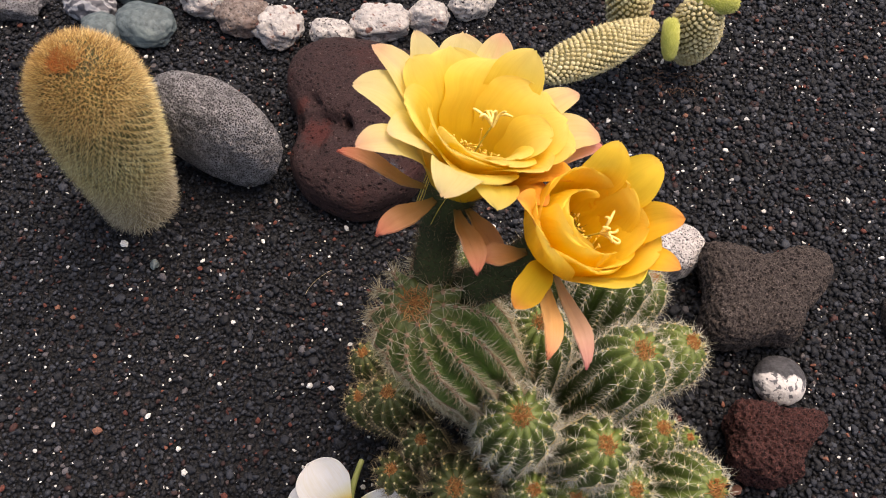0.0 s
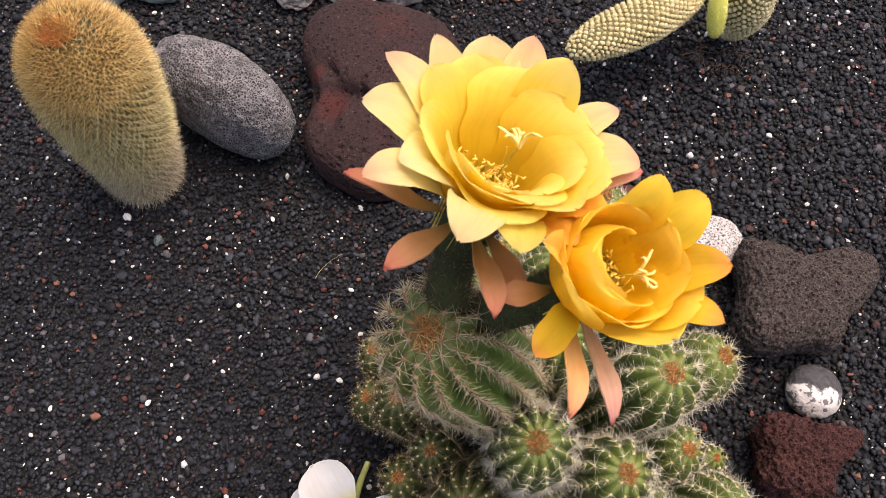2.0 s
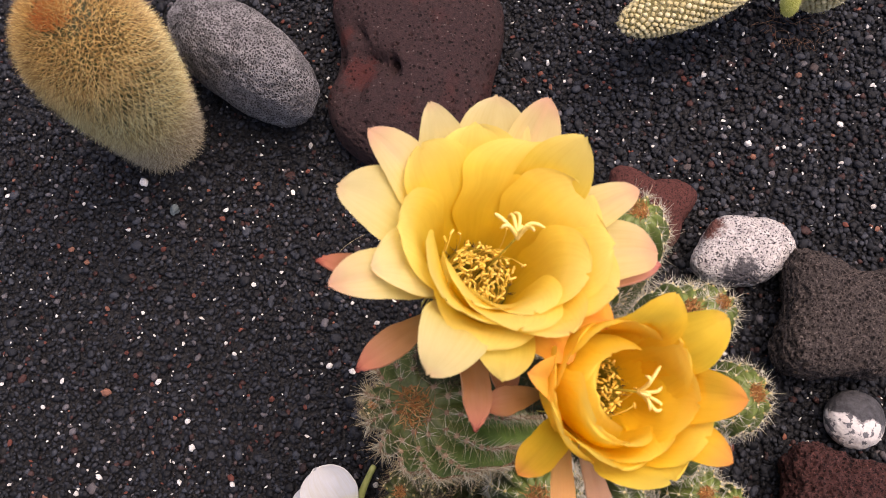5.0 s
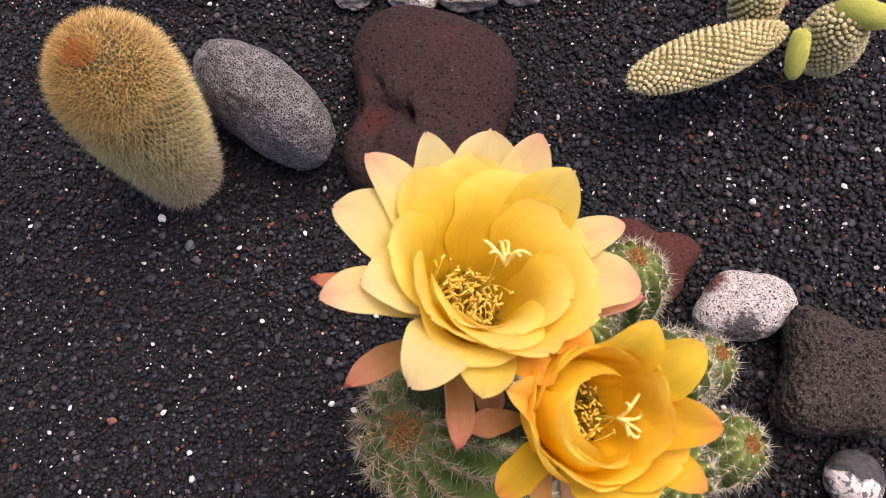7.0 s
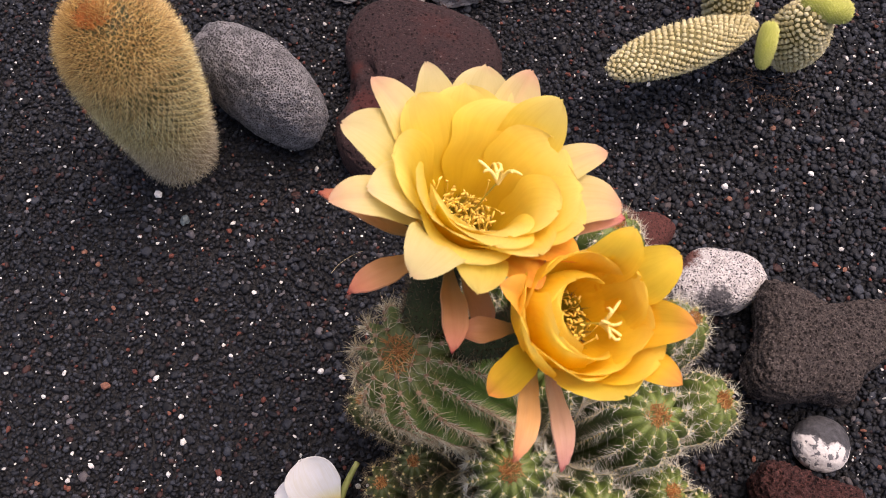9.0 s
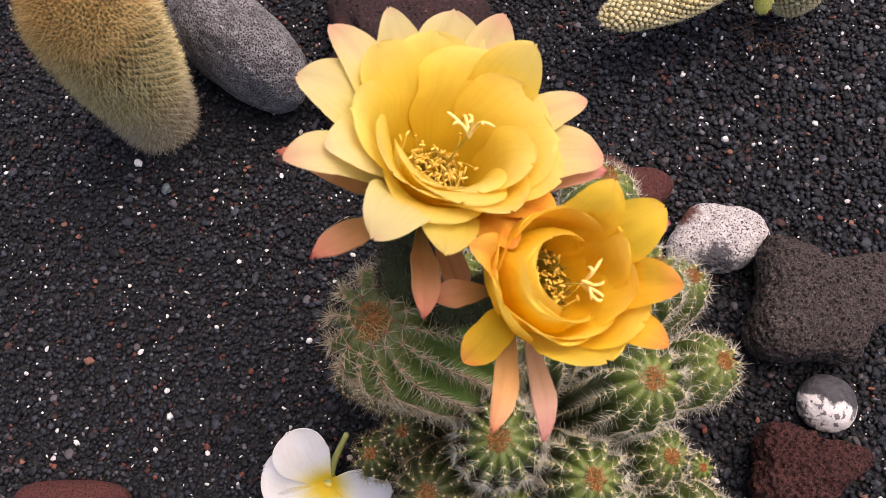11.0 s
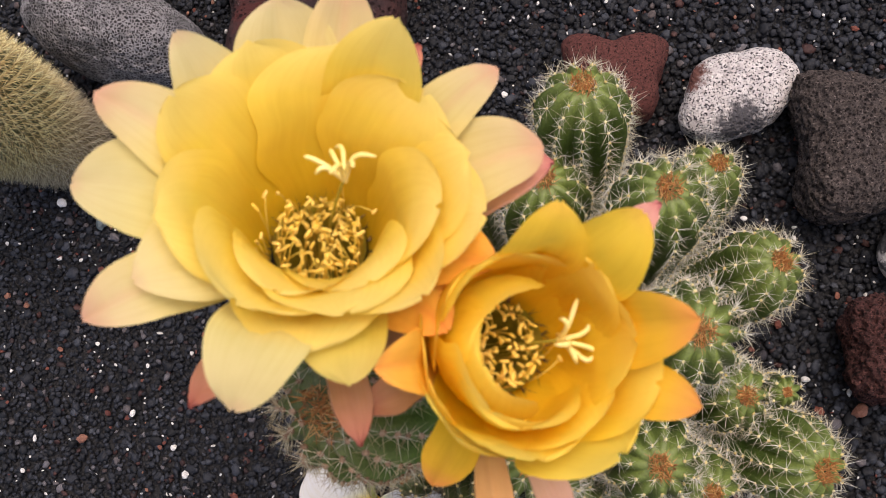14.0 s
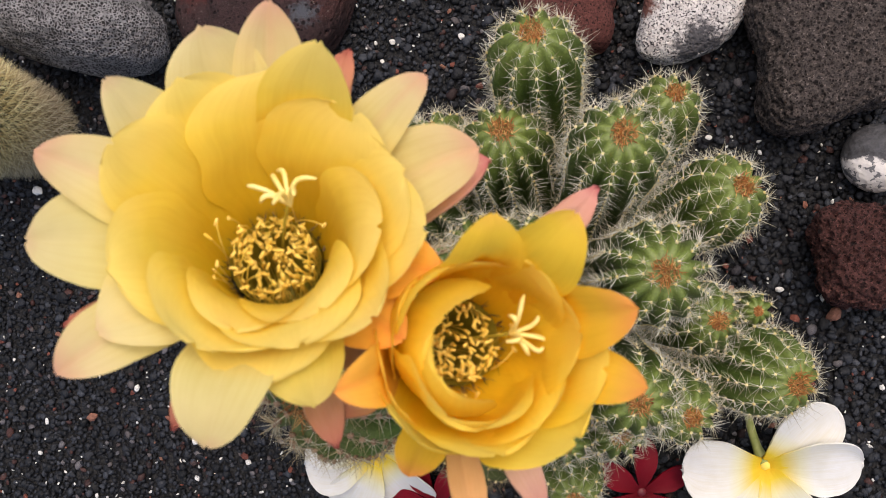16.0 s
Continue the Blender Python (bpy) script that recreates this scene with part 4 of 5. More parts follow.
def golden_cactus():
    """A leaning column wholly clothed in golden spines."""
    rg = np.random.default_rng(77)
    plant = thing("golden_cactus", (-0.1490, 0.3575, 0), "stout columnar cactus covered in dense golden spines", "cactus")
    s = np.linspace(0, 1, 44)
    axis = bezier([(0.0, 0.0, -0.004), (0.002, -0.001, 0.08), (0.010, -0.010, 0.171)], s)
    hgt = axis[:, 2]
    prof = np.interp(hgt, [-0.004, 0.03, 0.07, 0.115, 0.140], [0.0205, 0.0238, 0.0285, 0.0310, 0.0302])
    top = ((hgt - 0.128) / (0.171 - 0.128)).clip(0, 1)
    prof = prof * np.sqrt((1 - top ** 2).clip(0.0006, 1))
    tang, nn, bb = frames_along(axis)
    sides = 96
    a = np.linspace(0, 2 * math.pi, sides, endpoint=False)
    v = np.concatenate([axis[i] + prof[i] * (1 - 0.035 * (1 - np.abs(np.cos(12 * a + i * 0.16))))[:, None] * (np.cos(a)[:, None] * nn[i] + np.sin(a)[:, None] * bb[i]) for i in range(len(s))])
    i, j = np.meshgrid(np.arange(len(s) - 1), np.arange(sides), indexing="ij")
    k = (j + 1) % sides
    f = np.stack([i * sides + j, i * sides + k, (i + 1) * sides + k, (i + 1) * sides + j], -1).reshape(-1, 4)
    body = part("stem", mesh_of("stem", v, f, GOLD_SKIN), plant)
    sp, sd, sl, wool = [], [], [], []
    turn, at = 0.0, 0.004
    while at < 0.9995:
        i = at * (len(s) - 1)
        lo = int(i)
        hi, w = min(lo + 1, len(s) - 1), i - int(i)
        c, r, t = axis[lo] * (1 - w) + axis[hi] * w, prof[lo] * (1 - w) + prof[hi] * w, tang[lo]
        out = math.cos(turn) * nn[lo] + math.sin(turn) * bb[lo]
        xx = float(np.clip((c[2] - 0.128) / 0.043, 0, 1))
        nrm = out * math.sqrt(max(0.01, 1 - xx * xx)) + t * xx
        nrm /= np.linalg.norm(nrm)
        p = c + out * r
        wool.append(p)
        e1 = t - nrm * (t @ nrm)
        e1 /= np.linalg.norm(e1) + 1e-9
        e2 = np.cross(nrm, e1)
        n = 12 if c[2] > 0.060 else 13
        th = rg.uniform(0, 6.283) + np.arange(n) * 6.283 / n + rg.normal(0, 0.35, n)
        sp.append(np.repeat(p[None], n, 0))
        sd.append(np.cos(th)[:, None] * e1 + np.sin(th)[:, None] * e2 + rg.uniform(0.7, 2.1, n)[:, None] * nrm)
        sl.append(rg.uniform(0.0052, 0.0092, n) * (0.9 if xx > 0.5 else 1.0))
        turn += 2.399963
        at += 0.0000190 / (max(r, 0.004) * 2 * math.pi * 0.182) * max(0.2, math.sqrt(1 - xx * xx)) * (0.45 if xx > 0.2 else 1.0) + 0.00002
    vv, ff = spikes(np.concatenate(sp), np.concatenate(sd), np.concatenate(sl), 0.00019, 0.05, rg)
    stuff("spine_coat", mesh_of("spine_coat", vv, ff, GOLD_SPINE, smooth=False), body, "dense golden needle spines")
    wool = np.array(wool)
    stuff("wool", mesh_of("wool", *lumps(wool, np.full(len(wool), 0.0007), rg, flat=0.8), WOOL), body, "small cream areoles")
    n = 280
    th, rad = rg.uniform(0, 6.283, n), 0.0085 * np.sqrt(rg.uniform(0, 1, n))
    ring = np.cos(th)[:, None] * nn[-1] + np.sin(th)[:, None] * bb[-1]
    tip = axis[-1] + (-0.003 * nn[-1] - 0.003 * bb[-1])
    p = tip - tang[-1] * (rad[:, None] ** 2 / 0.055) + ring * rad[:, None]
    d = tang[-1] * 0.6 - ring * rg.uniform(-0.5, 1.0, n)[:, None] + rg.normal(0, 0.5, (n, 3))
    part("crown_tuft", mesh_of("crown_tuft", *spikes(p, d, rg.uniform(0.004, 0.008, n), 0.00026), AMBER_SPINE, smooth=False), body, "rust-orange tuft of new spines")
    return plant


golden_cactus()


def pad(plant, name, centre, way, length, width, thick, roll, dots, dot, seed, skin, tuft, label="", blunt=0.0):
    """A fleshy pad with rows of soft tufts."""
    rg = np.random.default_rng(300 + seed)
    if 4 not in SPHERES:
        SPHERES[4] = sphere_mesh(4)
    d, f = SPHERES[4]
    way = Vector(way).normalized()
    m = np.array((way.to_track_quat("Z", "Y").to_matrix() @ Matrix.Rotation(radians(roll), 3, "Z")))

    def shape(q):
        z = q[:, 2]
        fat = 1 - 0.22 * (z < 0) * np.abs(z) ** 1.2
        if blunt:
            # a sausage with round ends
            fat = fat * (1 - blunt + blunt * np.sqrt((1 - z ** 6).clip(0, 1)) / np.sqrt((1 - z ** 2).clip(1e-4, 1)))
        u = np.stack([q[:, 0] * fat * width / 2, q[:, 1] * fat * thick / 2, np.sign(z) * np.abs(z) ** 0.92 * length / 2], 1)
        return u @ m.T + np.array(centre)

    body = part(name, mesh_of(name, shape(d), f, skin), plant, label)
    k = np.arange(dots) + 0.5
    # even spread over the long body
    zz = np.linspace(-0.9995, 0.9995, 400)
    area = np.sqrt(1 - zz ** 2) * np.hypot(length, width * zz / np.sqrt(1 - zz ** 2))
    area = np.concatenate([[0], np.cumsum((area[1:] + area[:-1]) / 2)])
    z = np.interp(k / dots, area / area[-1], zz)
    th = k * 2.399963
    q = np.stack([np.sqrt(1 - z * z) * np.cos(th), np.sqrt(1 - z * z) * np.sin(th), z], 1)
    p = shape(q)
    out = p - shape(q * 0.9)
    out /= np.linalg.norm(out, axis=1)[:, None]
    if dot > 0.0008:
        chunks = [lumps(p + out * dot * 0.3, dot * rg.uniform(0.80, 1.05, dots), rg, ICO2_V, ICO2_F, flat=0.8, rough=0.16)]
    else:
        chunks = []
    hairs = 26 if dot > 0.0008 else 14
    hp = np.repeat(p, hairs, 0) + rg.normal(0, dot * 0.5, (dots * hairs, 3))
    hd = np.repeat(out, hairs, 0) + rg.normal(0, 0.55, (dots * hairs, 3))
    chunks.append(spikes(hp, hd, rg.uniform(0.0012, 0.0024, dots * hairs) * (1.0 if dot > 0.0008 else 0.7), 0.00014))
    stuff("fuzz", mesh_of("fuzz", *joined(chunks), tuft), body, "soft cream tufts in diagonal rows" if dot > 0.0008 else "fine lime down")
    return body


prickly = thing("bunny_ear_cactus", (0, 0, 0), "small prickly pear with cream-dotted pads and lime new growth", "cactus")
pad(prickly, "pad", (0.1596, 0.4990, 0.0510), (-0.77, -0.63, 0.08), 0.110, 0.034, 0.026, 20, 640, 0.0018, 1, PAD_SKIN, GLOCHID)
pad(prickly, "pad", (0.2315, 0.5330, 0.043), (-0.05, -0.15, 1.0), 0.074, 0.036, 0.033, 15, 470, 0.0019, 2, PAD_SKIN, GLOCHID)
pad(prickly, "pad", (0.1820, 0.5540, 0.050), (-0.1, 0.10, 1.0), 0.090, 0.042, 0.032, 35, 560, 0.0018, 3, PAD_SKIN, GLOCHID)
pad(prickly, "young_pad", (0.2085, 0.5040, 0.0640), (-0.08, 0.80, 0.60), 0.029, 0.0110, 0.0105, 0, 520, 0.0006, 4, NEW_PAD, LIME_HAIR, "bright lime-green downy young pad", 0.7)
pad(prickly, "young_pad", (0.2380, 0.5310, 0.0780), (1.0, -0.10, 0.10), 0.031, 0.0150, 0.016, 0, 620, 0.0006, 5, NEW_PAD, LIME_HAIR, "bright lime-green downy young pad", 0.5)
pad(prickly, "young_pad", (0.2340, 0.5500, 0.0820), (0.8, 0.3, 0.3), 0.034, 0.018, 0.015, 0, 620, 0.0006, 6, NEW_PAD, LIME_HAIR, "bright lime-green downy young pad", 0.5)


# ---- flowers ----
def petal_mesh(name, foot, tip, azim, wide, rise, flare, cup, mat, seed, thick=0.00022, point=0.5, frill=0.03, ripple=0.0, belly=0.55, twist=0.0, wrap=0.0, waist=0.28, crease=0.0):
    """A petal in the flower's own axes (z along the flower): foot and tip are (distance from the axis, height), rise and flare the angles over the horizontal
    at which it leaves the foot and ends."""
    rg = np.random.default_rng(seed)
    nu, nv = 13, 26
    long = math.hypot(tip[0] - foot[0], tip[1] - foot[1])
    c1 = (foot[0] + math.cos(radians(rise)) * long * 0.42, foot[1] + math.sin(radians(rise)) * long * 0.42)
    c2 = (tip[0] - math.cos(radians(flare)) * long * 0.38, tip[1] - math.sin(radians(flare)) * long * 0.38)
    tv = 1 - (1 - np.linspace(0, 1, nv)) ** 1.7
    line = bezier([foot, c1, c2, tip], tv)
    tang = np.gradient(line, axis=0)
    tang /= np.linalg.norm(tang, axis=1)[:, None]
    norm = np.stack([-tang[:, 1], tang[:, 0]], 1)
    half = wide / 2 * (waist + (1 - waist) * np.sin(np.minimum(1, tv / belly) * math.pi / 2) ** 1.2) * np.where(tv > belly, (1 - ((tv - belly) / (1 - belly)).clip(0, 1) ** (2.0 + 1.2 * (1 - point))).clip(0, 1) ** point, 1)
    half[-1] = max(half[-1], wide * 0.04)
    u = np.linspace(-1, 1, nu)
    ph = rg.uniform(0, 6.28, 4)
    top = np.zeros((nv, nu, 3))
    for i in range(nv):
        wob = frill * half[i] * (np.sin(9 * tv[i] + ph[0]) + np.sin(17 * tv[i] + ph[1])) * 0.5
        side = u * (half[i] + wob)
        bowl = cup * (u ** 2) * half[i] + ripple * half[i] * np.sin(3.5 * u + ph[2] + 5 * tv[i]) * tv[i] + rg.normal(0, 0.00008, nu)
        bowl = bowl + crease * half[i] * (1 - np.exp(-(u / 0.22) ** 2)) * min(1.0, tv[i] * 2)
        roll = twist * u * half[i] * tv[i]
        # the tip is uneven, not a clean arc
        torn = frill * wide * 0.22 * np.sin(4.2 * u + ph[3]) * tv[i] ** 4
        rr = line[i, 0] + norm[i, 0] * (bowl + roll) + tang[i, 0] * torn
        zz = line[i, 1] + norm[i, 1] * (bowl + roll) + tang[i, 1] * torn
        if wrap:
            turn_ = (side * wrap / np.maximum(line[i, 0], 0.004)).clip(-1.3, 1.3)
            ball = rr / wrap
            side = ball * np.sin(turn_)
            rr = rr - ball * (1 - np.cos(turn_))
        top[i] = np.stack([rr, side, zz], 1)
    gu = np.gradient(top, axis=1)
    gv = np.gradient(top, axis=0)
    nr = np.cross(gu, gv)
    nr /= np.linalg.norm(nr, axis=2)[:, :, None] + 1e-12
    ca, sa = math.cos(azim), math.sin(azim)

    def placed(v):
        v = v.reshape(-1, 3)
        return np.stack([v[:, 0] * ca - v[:, 1] * sa, v[:, 0] * sa + v[:, 1] * ca, v[:, 2]], 1)

    i, j = np.meshgrid(np.arange(nv - 1), np.arange(nu - 1), indexing="ij")
    q = np.stack([i * nu + j, i * nu + j + 1, (i + 1) * nu + j + 1, (i + 1) * nu + j], -1).reshape(-1, 4)
    uu = np.stack(np.broadcast_arrays((u[None] * 0.5 + 0.5), tv[:, None]), -1).reshape(-1, 2)
    if not thick:
        # thin translucent tissue: one curved sheet
        return mesh_of(name, placed(top), q, mat, uv=uu)
    v = placed(np.concatenate([top, top - nr * thick]))
    k = nu * nv
    rim = np.concatenate([np.arange(nu), np.arange(1, nv) * nu + nu - 1, (nv - 1) * nu + np.arange(nu - 2, -1, -1), np.arange(nv - 2, 0, -1) * nu])
    # the rim has corners of its own, so that the faces stay smooth up to the edge
    e, here = len(rim), np.arange(len(rim))
    after = (here + 1) % e
    v = np.concatenate([v, v[rim], v[rim + k]])
    f = np.concatenate([q, q[:, ::-1] + k, np.stack([after, here, here + e, after + e], 1) + 2 * k])
    return mesh_of(name, v, f, mat, uv=np.concatenate([uu, uu, uu[rim], uu[rim]]))


def upright(axis):
    """The turn whose z is the axis and whose x stays nearest to the world's."""
    z = Vector(axis).normalized()
    x = (Vector((1, 0, 0)) - z * z.x).normalized()
    return Matrix((x, z.cross(x), z)).transposed().to_4x4()


def flower(plant, at, axis, petals, sepals, inner, mats, seed, root, root_way, throat=0.0105, stamens=180, pistil=(0, 0, 0), lobes=(0, 0, 1), reach=0.018, stray=()):
    """A wide funnel-shaped flower: floral tube, sepals, outer petals and inner petals (tips given in the plant's axes), stamens and pistil."""
    rg = np.random.default_rng(500 + seed)
    at, axis = Vector(at), Vector(axis).normalized()
    turn = upright(axis)
    m = Matrix.Translation(at) @ turn
    back = m.inverted()
    bloom = new("flower")
    bloom.parent = plant
    bloom.matrix_local = m
    tagged(bloom, mats["label"])

    def local(tip):
        q = back @ Vector(tip)
        return math.hypot(q.x, q.y), q.z, math.atan2(q.y, q.x)

    k = 0
    for name, rows, foot in (("petal", petals, (throat * 1.10, 0.0)), ("sepal", sepals, (throat * 1.0, -0.006))):
        for tip, wide, flare, mat in rows:
            r, h, az = local(tip)
            k += 1
            outer = name == "sepal"
            part(name, petal_mesh(name, foot, (r, h), az, wide, (42 if flare > 0 else 60) if not outer else 0, flare, 0.10 if not outer else 0.20, mats[mat], seed * 100 + k,
                                  point=0.66 if not outer else 0.80, thick=0.0 if not outer else 0.0006, ripple=0.09, frill=0.06, crease=0.09, twist=rg.normal(0, 0.05), belly=0.58 if not outer else 0.60, wrap=0.35), bloom)
    for tip, wide, rise, flare, layer in inner:
        r, h, az = local(tip)
        k += 1
        part("petal", petal_mesh("petal", (throat * (1.06 - 0.06 * layer), 0.001 * layer), (r, h), az, wide * (1.32 + 0.05 * layer), rise, flare, 0.05, mats["inner"], seed * 100 + k, thick=0.0,
                                 point=0.45, frill=0.09, ripple=0.07, belly=0.70, waist=0.42, twist=rg.normal(0, 0.03), wrap=0.80 + 0.1 * layer), bloom)
    # inside of the tube
    z = np.linspace(-0.022, 0.006, 12)
    v, f = tube(np.stack([0 * z, 0 * z, z], 1), np.interp(z, [-0.022, 0.0, 0.006], [throat * 0.5, throat * 0.86, throat * 1.0]), 28, cap=False)
    bot = len(v)
    v = np.concatenate([v, [[0, 0, -0.022]]])
    f = np.concatenate([f[:, ::-1], np.stack([np.arange(28), np.roll(np.arange(28), -1), np.full(28, bot)], 1)])
    part("throat", mesh_of("throat", v, f, THROAT), bloom, "deep olive-green throat")
    # stamens
    fil, ant, way = [], [], []
    for q in range(stamens):
        az, ring = rg.uniform(0, 6.283), q % 4
        r0 = throat * (0.88 if ring else 0.35)
        r1 = throat * (rg.uniform(0.45, 0.92) if ring else rg.uniform(0.05, 0.5))
        h1 = rg.uniform(0.45, 1.0) * reach
        if stray and q % 20 == 0:
            # some lie back against the petals
            az = radians(rg.uniform(*stray))
            r0, r1, h1 = throat * 1.02, throat * rg.uniform(1.15, 1.5), reach * rg.uniform(0.75, 1.1)
        z0 = -0.010 if ring else -0.018
        lean = rg.normal(0, 0.35)
        pts = bezier([(r0 * math.cos(az), r0 * math.sin(az), z0), (r0 * 1.10 * math.cos(az), r0 * 1.10 * math.sin(az), h1 * 0.8),
                      (r1 * math.cos(az + lean), r1 * math.sin(az + lean), h1)], np.linspace(0, 1, 7))
        fil.append(tube(pts, np.full(7, 0.00015), 4))
        ant.append(pts[-1])
        way.append((pts[-1] - pts[-2]) / np.linalg.norm(pts[-1] - pts[-2]) + rg.normal(0, 0.6, 3))
    stuff("stamen_ring", mesh_of("stamen_ring", *joined(fil), FILAMENT), bloom, "ring of thin yellow stamen filaments")
    grains = []
    for p, w in zip(ant, way):
        w = w / np.linalg.norm(w) * rg.uniform(0.0008, 0.0013)
        grains.append(tube(np.stack([p - w, p - w * 0.6, p + w * 0.6, p + w]), np.array([0.0002, 0.00040, 0.00037, 0.0002]), 6))
    stuff("pollen", mesh_of("pollen", *joined(grains), ANTHER), bloom, "pollen-dusted golden anthers")
    # pistil
    head = np.array(back @ Vector(pistil))
    pts = bezier([(0, 0, -0.016), (head[0] * 0.35, head[1] * 0.35, head[2] * 0.6), head], np.linspace(0, 1, 12))
    part("style", mesh_of("style", *tube(pts, np.full(12, 0.00035), 8), THROAT), bloom, "thin olive-yellow style")
    chunks = []
    way = np.array((back.to_3x3() @ Vector(lobes)).normalized())
    s1 = np.cross(way, [0, 1, 0.2])
    s1 /= np.linalg.norm(s1)
    s2 = np.cross(way, s1)
    for q in range(7):
        a = q * 2 * math.pi / 7 + rg.normal(0, 0.2)
        out = (math.cos(a) * s1 + math.sin(a) * s2)
        ln = rg.uniform(0.0058, 0.0088)
        curl = rg.normal(0, 0.0012, 3)
        chunks.append(tube(bezier([head - way * 0.001, head + way * ln * 0.42 + out * ln * 0.30, head + way * ln * 0.70 + out * ln * 0.62 + curl, head + way * ln * 0.62 + out * ln * 0.95 - curl], np.linspace(0, 1, 9)), np.array([0.0004, 0.0005, 0.00055, 0.00058, 0.00058, 0.00058, 0.00058, 0.00055, 0.0003]), 7))
    part("pistil", mesh_of("pistil", *joined(chunks), STIGMA), bloom, "pale yellow pistil with spread stigma lobes")
    # outside of the tube, down to the stem
    foot, way = back @ Vector(root), back.to_3x3() @ Vector(root_way)
    pts = bezier([(0, 0, 0.004), (0, 0, -0.022), np.array(foot) + np.array(way) * 0.022, np.array(foot)], np.linspace(0, 1, 26))
    rad = np.interp(np.linspace(0, 1, 26), [0, 0.2, 0.55, 0.85, 1], [throat * 1.04, throat * 0.95, 0.0080, 0.0085, 0.0070])
    v, f = tube(pts, rad, 24)
    shell = part("floral_tube", mesh_of("floral_tube", v, f, TUBE_GREEN), bloom, "dark green scaly floral tube with brown hairs")
    n = 2400
    pick = rg.integers(26 * 24, size=n)
    p = v[pick]
    c = pts[pick // 24]
    ax = np.gradient(pts, axis=0)[pick // 24]
    ax = -ax / np.linalg.norm(ax, axis=1)[:, None]
    d = (p - c) / np.linalg.norm(p - c, axis=1)[:, None]
    hv, hf = spikes(p, d * 0.8 + ax * 0.7 + rg.normal(0, 0.45, (n, 3)), rg.uniform(0.002, 0.0055, n), 0.00012)
    stuff("hair_coat", mesh_of("hair_coat", hv, hf, TUBE_HAIR, smooth=False), bloom, "dark brown woolly hairs")
    return bloom


PALE = {"label": "large lemon-yellow flower with pale cream outer petals", "inner": LEMON, "cream": CREAM_PETAL, "blush": BLUSH_PETAL, "lemon": LEMON, "sepal": SEPAL, "pink": PINK_SEPAL, "orange": ORANGE_SEPAL, "salmon": SALMON}
DEEP = {"label": "deep amber-yellow cup-shaped flower", "inner": AMBER, "cream": AMBER_OUT, "warm": AMBER_RIM, "sepal": SEPAL, "pink": PINK_SEPAL, "orange": ORANGE_SEPAL, "salmon": SALMON}
flower(clump, (0.0763, 0.2448, 0.2510), (0.28, 0.25, 1.0),
       [((0.036, 0.255, 0.2905), 0.0240, -20, "cream"), ((0.040, 0.2735, 0.291), 0.0185, 0, "blush"), ((0.054, 0.288, 0.285), 0.0190, 30, "cream"),
        ((0.072, 0.300, 0.2735), 0.0290, 30, "cream"), ((0.088, 0.304, 0.271), 0.0190, 25, "blush"), ((0.101, 0.290, 0.2790), 0.0250, 35, "lemon"),
        ((0.1205, 0.283, 0.2645), 0.0140, -10, "blush"), ((0.130, 0.2655, 0.2612), 0.0220, -15, "blush"), ((0.0925, 0.2135, 0.2832), 0.0210, -30, "lemon"),
        ((0.0735, 0.209, 0.2950), 0.0205, -40, "cream"), ((0.0515, 0.234, 0.2925), 0.0225, -10, "cream"), ((0.0417, 0.2264, 0.2930), 0.0160, -20, "blush"),
        ((0.120, 0.238, 0.270), 0.0180, 5, "orange"), ((0.110, 0.2245, 0.272), 0.0190, 0, "orange")],
       [((0.032, 0.2366, 0.2735), 0.0100, 0, "sepal"), ((0.050, 0.2097, 0.262), 0.0100, -15, "sepal"), ((0.088, 0.2010, 0.257), 0.0100, -30, "sepal"),
        ((0.1318, 0.2625, 0.2580), 0.0180, -15, "pink"), ((0.100, 0.296, 0.250), 0.0100, -20, "sepal"), ((0.060, 0.290, 0.255), 0.0100, -20, "sepal"),
        ((0.095, 0.215, 0.240), 0.0100, -60, "sepal")],
       [((0.0888, 0.2869, 0.2744), 0.031, 66, 30, 0), ((0.0683, 0.2871, 0.2790), 0.024, 62, 30, 0), ((0.0549, 0.2737, 0.2861), 0.021, 60, 30, 0),
        ((0.0559, 0.2463, 0.2937), 0.027, 60, 30, 0), ((0.0737, 0.2289, 0.2952), 0.030, 62, 30, 0), ((0.0845, 0.2200, 0.2892), 0.024, 58, 5, 0),
        ((0.0933, 0.2265, 0.2914), 0.028, 62, 25, 0), ((0.1076, 0.2303, 0.2854), 0.024, 60, 30, 0), ((0.1184, 0.2468, 0.2772), 0.027, 58, 20, 0),
        ((0.1151, 0.2602, 0.2758), 0.028, 62, 35, 0), ((0.1056, 0.2750, 0.2737), 0.026, 64, 30, 0),
        ((0.0969, 0.2329, 0.2867), 0.021, 70, 35, 1), ((0.1095, 0.2490, 0.2795), 0.025, 66, 45, 1), ((0.0803, 0.2310, 0.2915), 0.023, 66, 35, 1)],
       PALE, 1, (0.070, 0.222, 0.200), (0.0, 0.35, 1.0),
       throat=0.0108, stamens=165, reach=0.0155, pistil=(0.0878, 0.2578, 0.2718), lobes=(-0.1, 0.75, 0.55), stray=(60, 250))
